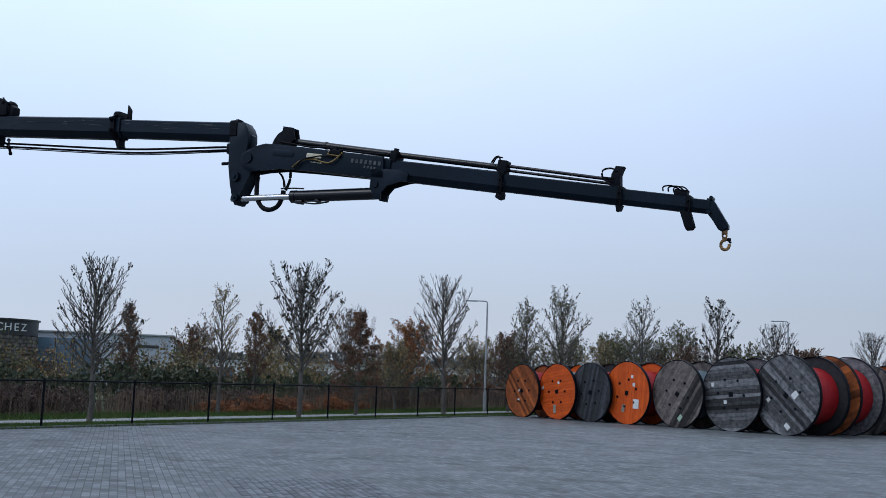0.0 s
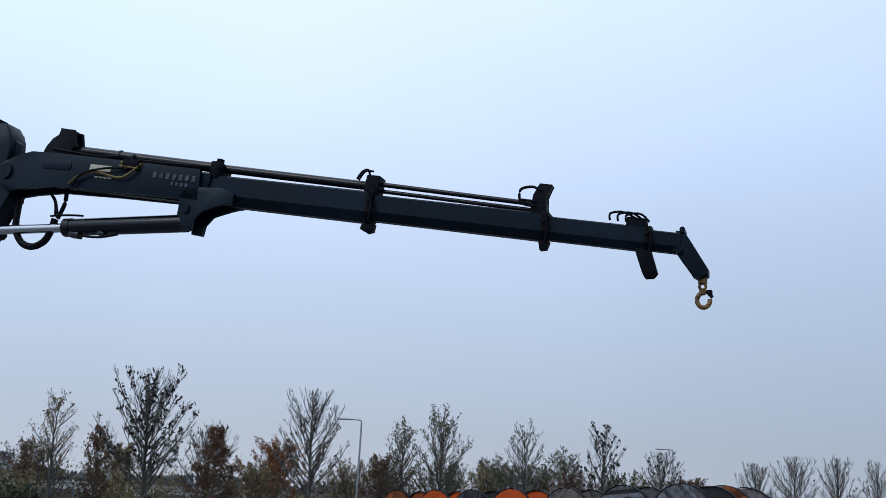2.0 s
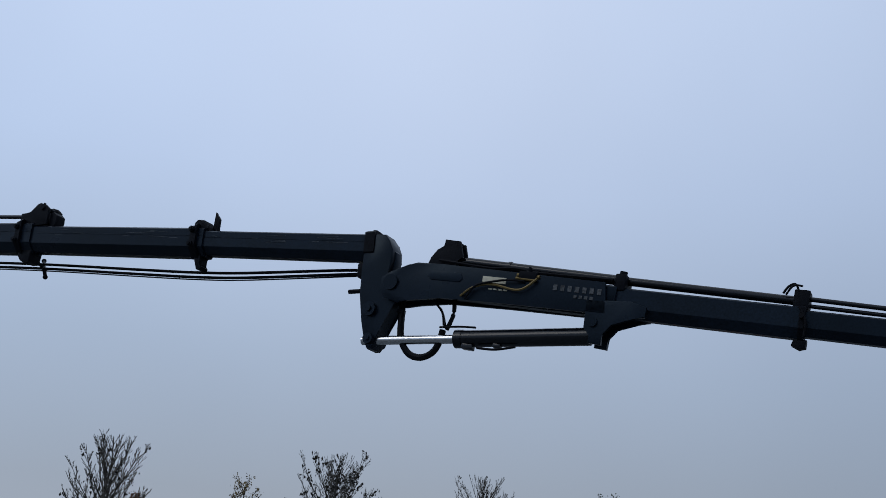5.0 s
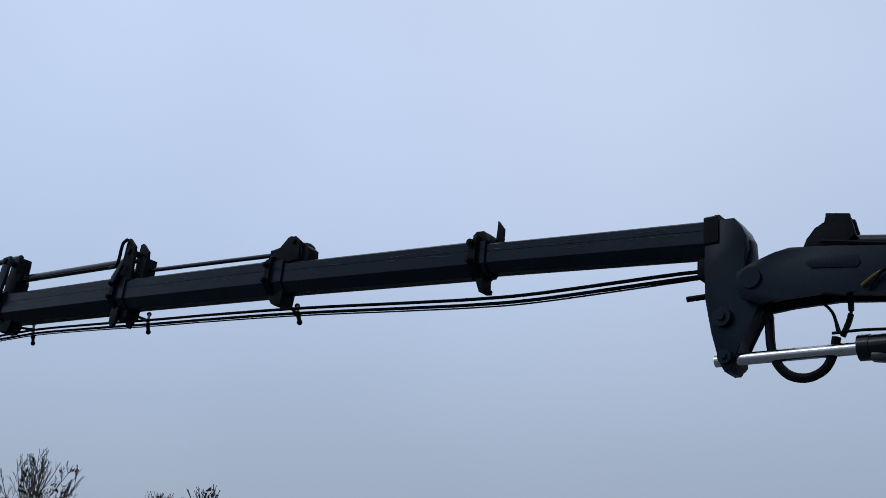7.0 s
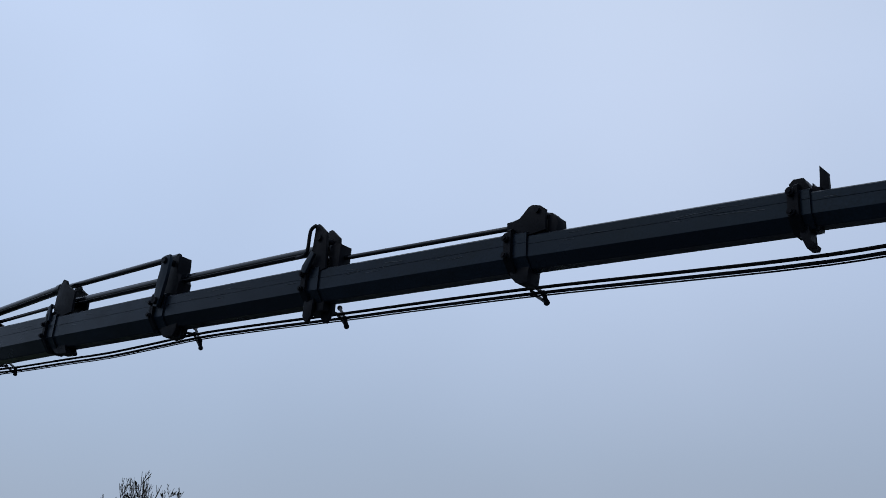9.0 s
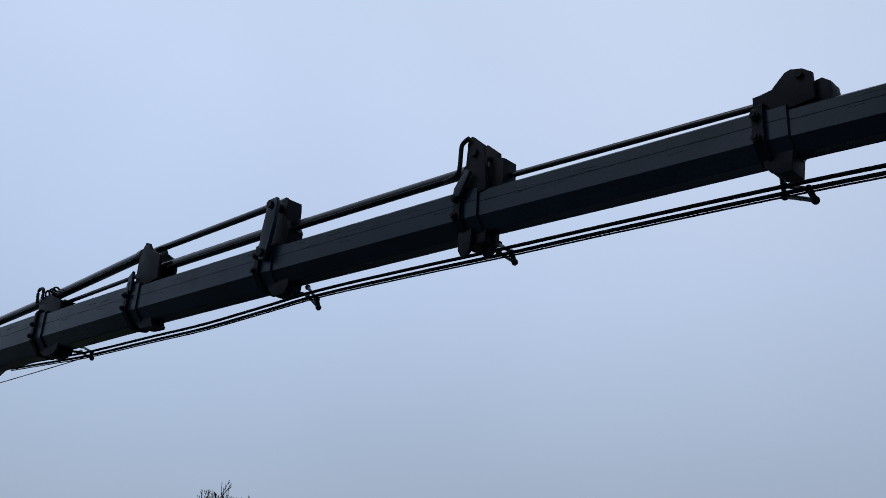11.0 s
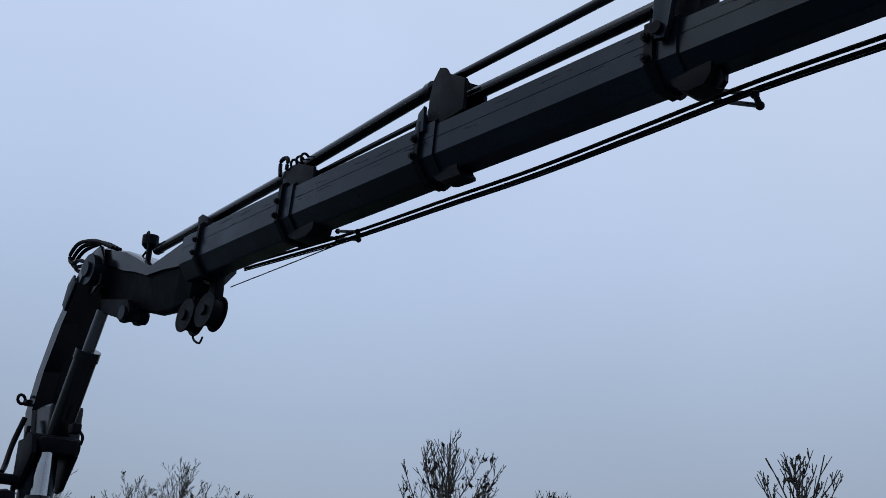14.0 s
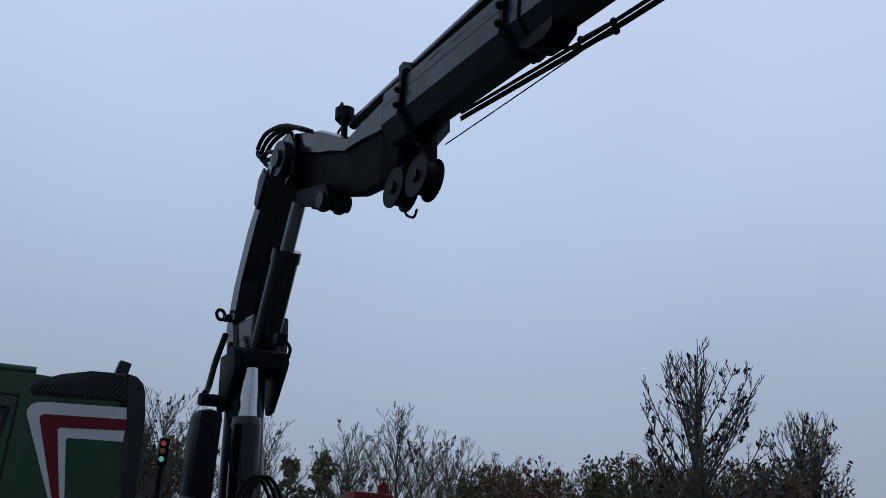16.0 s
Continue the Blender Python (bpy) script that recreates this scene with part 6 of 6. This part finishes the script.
# ---- buildings beyond the hedge ----
def lettering(parent, text, size, place, mat):
    """Raised letters bent round nothing: flat word on the wall."""
    cu = bpy.data.curves.new("sign_letters", "FONT")
    cu.body, cu.size, cu.extrude, cu.align_x = text, size, 0.02, "CENTER"
    tmp = bpy.data.objects.new("sign_letters", cu)
    scene.collection.objects.link(tmp)
    me = bpy.data.meshes.new_from_object(tmp.evaluated_get(bpy.context.evaluated_depsgraph_get()))
    bpy.data.objects.remove(tmp)
    me.materials.append(mat)
    ob = new("sign_letters", me)
    ob.parent = parent
    ob.matrix_basis = place
    return ob


t = thing("round_tower", "round rubble-stone tower with a dark sign band", "building", at=(-39.70, 29.0, 0))
b = shapes()
rod(b, (0, 0, 0), (0, 0, 3.0), 2.0, seg=40)
part("wall", b, MORTAR, t)
rnd = random.Random(9)
stone_vs, stone_fs = [], []
for row in range(15):
    n = 34
    for k in range(n):
        a = math.tau * (k + 0.5 * (row % 2) + rnd.uniform(-0.15, 0.15)) / n
        if math.cos(a - math.atan2(-37, 48)) < -0.1:
            continue
        z = 0.1 + row * 0.195
        wd, hh = rnd.uniform(0.13, 0.17), rnd.uniform(0.07, 0.09)
        q = pose(2.0 * math.cos(a), 2.0 * math.sin(a), z, 0, 0, math.degrees(a))
        c = len(stone_vs)
        for dx, sc in ((-0.02, 1.0), (rnd.uniform(0.03, 0.07), 0.86)):
            for dy, dz in ((-wd, -hh), (wd, -hh), (wd, hh), (-wd, hh)):
                stone_vs.append(tuple(q @ Vector((dx, dy * sc, dz * sc))))
        stone_fs += [(c + 4, c + 5, c + 6, c + 7)] + [(c + i, c + (i + 1) % 4, c + 4 + (i + 1) % 4, c + 4 + i) for i in range(4)]
tagged(raw("rubble_stones", stone_vs, stone_fs, STONE, t), kind="stuff")
b = shapes()
rod(b, (0, 0, 2.95), (0, 0, 3.72), 2.06, seg=48)
rod(b, (0, 0, 3.72), (0, 0, 3.80), 2.14, seg=48)
part("sign_band", b, DARKBAND, t)
face = math.atan2(-37, 48)
for i, ch in enumerate("CHEZ"):
    a = face + 0.02 + i * 0.205
    lettering(t, ch, 0.56, Matrix.Translation((2.08 * math.cos(a), 2.08 * math.sin(a), 3.17)) @ Matrix.Rotation(a + math.pi / 2, 4, "Z") @ Matrix.Rotation(math.pi / 2, 4, "X"), PAPER)

t = thing("office_building", "blue-grey flat-roofed office building behind the trees", "building", at=(-39.0, 35.5, 0), turn=38)
b = shapes()
box(b, (0, 0, 1.65), (8.5, 4, 3.3), bevel=0.03)
part("wall", b, CLAD, t)
b = shapes()
box(b, (0, 0, 3.35), (8.7, 4.2, 0.1), bevel=0.02)
part("roof", b, STEEL, t)
for k in range(4):
    b = shapes()
    box(b, (-3.5 + 1.0 * k, -2.01, 1.7), (0.92, 0.05, 2.6), bevel=0.01)
    w = part("window", b, BLUEGLASS, t)
    b = shapes()
    box(b, (-3.5 + 1.0 * k + 0.48, -2.03, 1.7), (0.06, 0.06, 2.6))
    part("frame", b, DARKBAND, w)
b = shapes()
box(b, (3.0, -2.02, 2.7), (1.2, 0.06, 0.16), bevel=0.01)
part("window", b, DARKBAND, t)
t = thing("warehouse", "long white warehouse far behind the trees", "building", at=(-40, 62, 0), turn=35)
b = shapes()
box(b, (0, 0, 1.1), (46, 6, 2.2), bevel=0.05)
part("wall", b, SHED, t)
for k in range(12):
    b = shapes()
    box(b, (-20 + 3.6 * k, -3.02, 1.3), (2.4, 0.06, 0.9), bevel=0.02)
    part("window", b, BLUEGLASS, t)
b = shapes()
box(b, (0, 0, 2.25), (46.4, 6.4, 0.12))
part("roof", b, STEEL, t)


# far woods closing the distance
def far_woods(label, cx, cy, r, a0, a1, n, h0, h1, seed):
    rnd = random.Random(seed)
    vs, fs = [], []
    for _ in range(n):
        a = radians(rnd.uniform(a0, a1))
        rr = r * rnd.uniform(0.96, 1.08)
        x, y = cx + rr * math.sin(a), cy + rr * math.cos(a)
        hmax = h0 + (h1 - h0) * (0.5 + 0.5 * noise.noise((x * 0.08, y * 0.08, seed)))
        z = hmax * rnd.random() ** 0.7
        s = rnd.uniform(0.2, 0.5)
        q = Euler((rnd.uniform(0, 6), rnd.uniform(0, 6), rnd.uniform(0, 6))).to_matrix()
        c = len(vs)
        for v in ((-s, 0, 0), (0, -s * 0.6, 0), (s, 0, 0), (0, s * 0.6, 0)):
            w = q @ Vector(v)
            vs.append((x + w.x, y + w.y, max(z + w.z, 0)))
        fs.append((c, c + 1, c + 2, c + 3))
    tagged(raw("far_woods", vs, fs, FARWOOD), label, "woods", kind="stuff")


far_woods("woods on the horizon, coloured grey for haze", 0, 0, 110, -75, 25, 26000, 2.0, 5.0, 21)
shrub_band("shrubs", LEAF_BROWN, "brown undergrowth below the far trees", 9000, 40, 75, 6, 2.0, 0.8, 2.2, 0.14, 31, 2.2)

# the nearest stretch of paving blocks, each laid by itself
b = shapes()
box(b, (0, 0, 0), (0.201, 0.096, 0.05), bevel=0.005)
block = part("paver", b, PAVER, pavement, smooth=False)
shared = block.data
rnd = random.Random(77)
lay = Matrix.Rotation(radians(-PAVE_TURN), 4, "Z")
centre = lay.inverted() @ Vector((-0.6, 2.4, 0))
i0, j0 = int(centre.x / 0.21), int(centre.y / 0.105)
for j in range(-9, 10):
    for i in range(-8, 8):
        u = (i0 + i + 0.5 + 0.5 * ((j0 + j) % 2)) * 0.21
        v = (j0 + j + 0.5) * 0.105
        ob = block if (i, j) == (-8, -9) else new("paver", shared)
        ob.parent = pavement
        ob.matrix_basis = lay @ Matrix.Translation((u, v, -0.019 + rnd.uniform(-0.002, 0.002))) @ Euler((rnd.gauss(0, 0.008), rnd.gauss(0, 0.006), 0)).to_matrix().to_4x4()
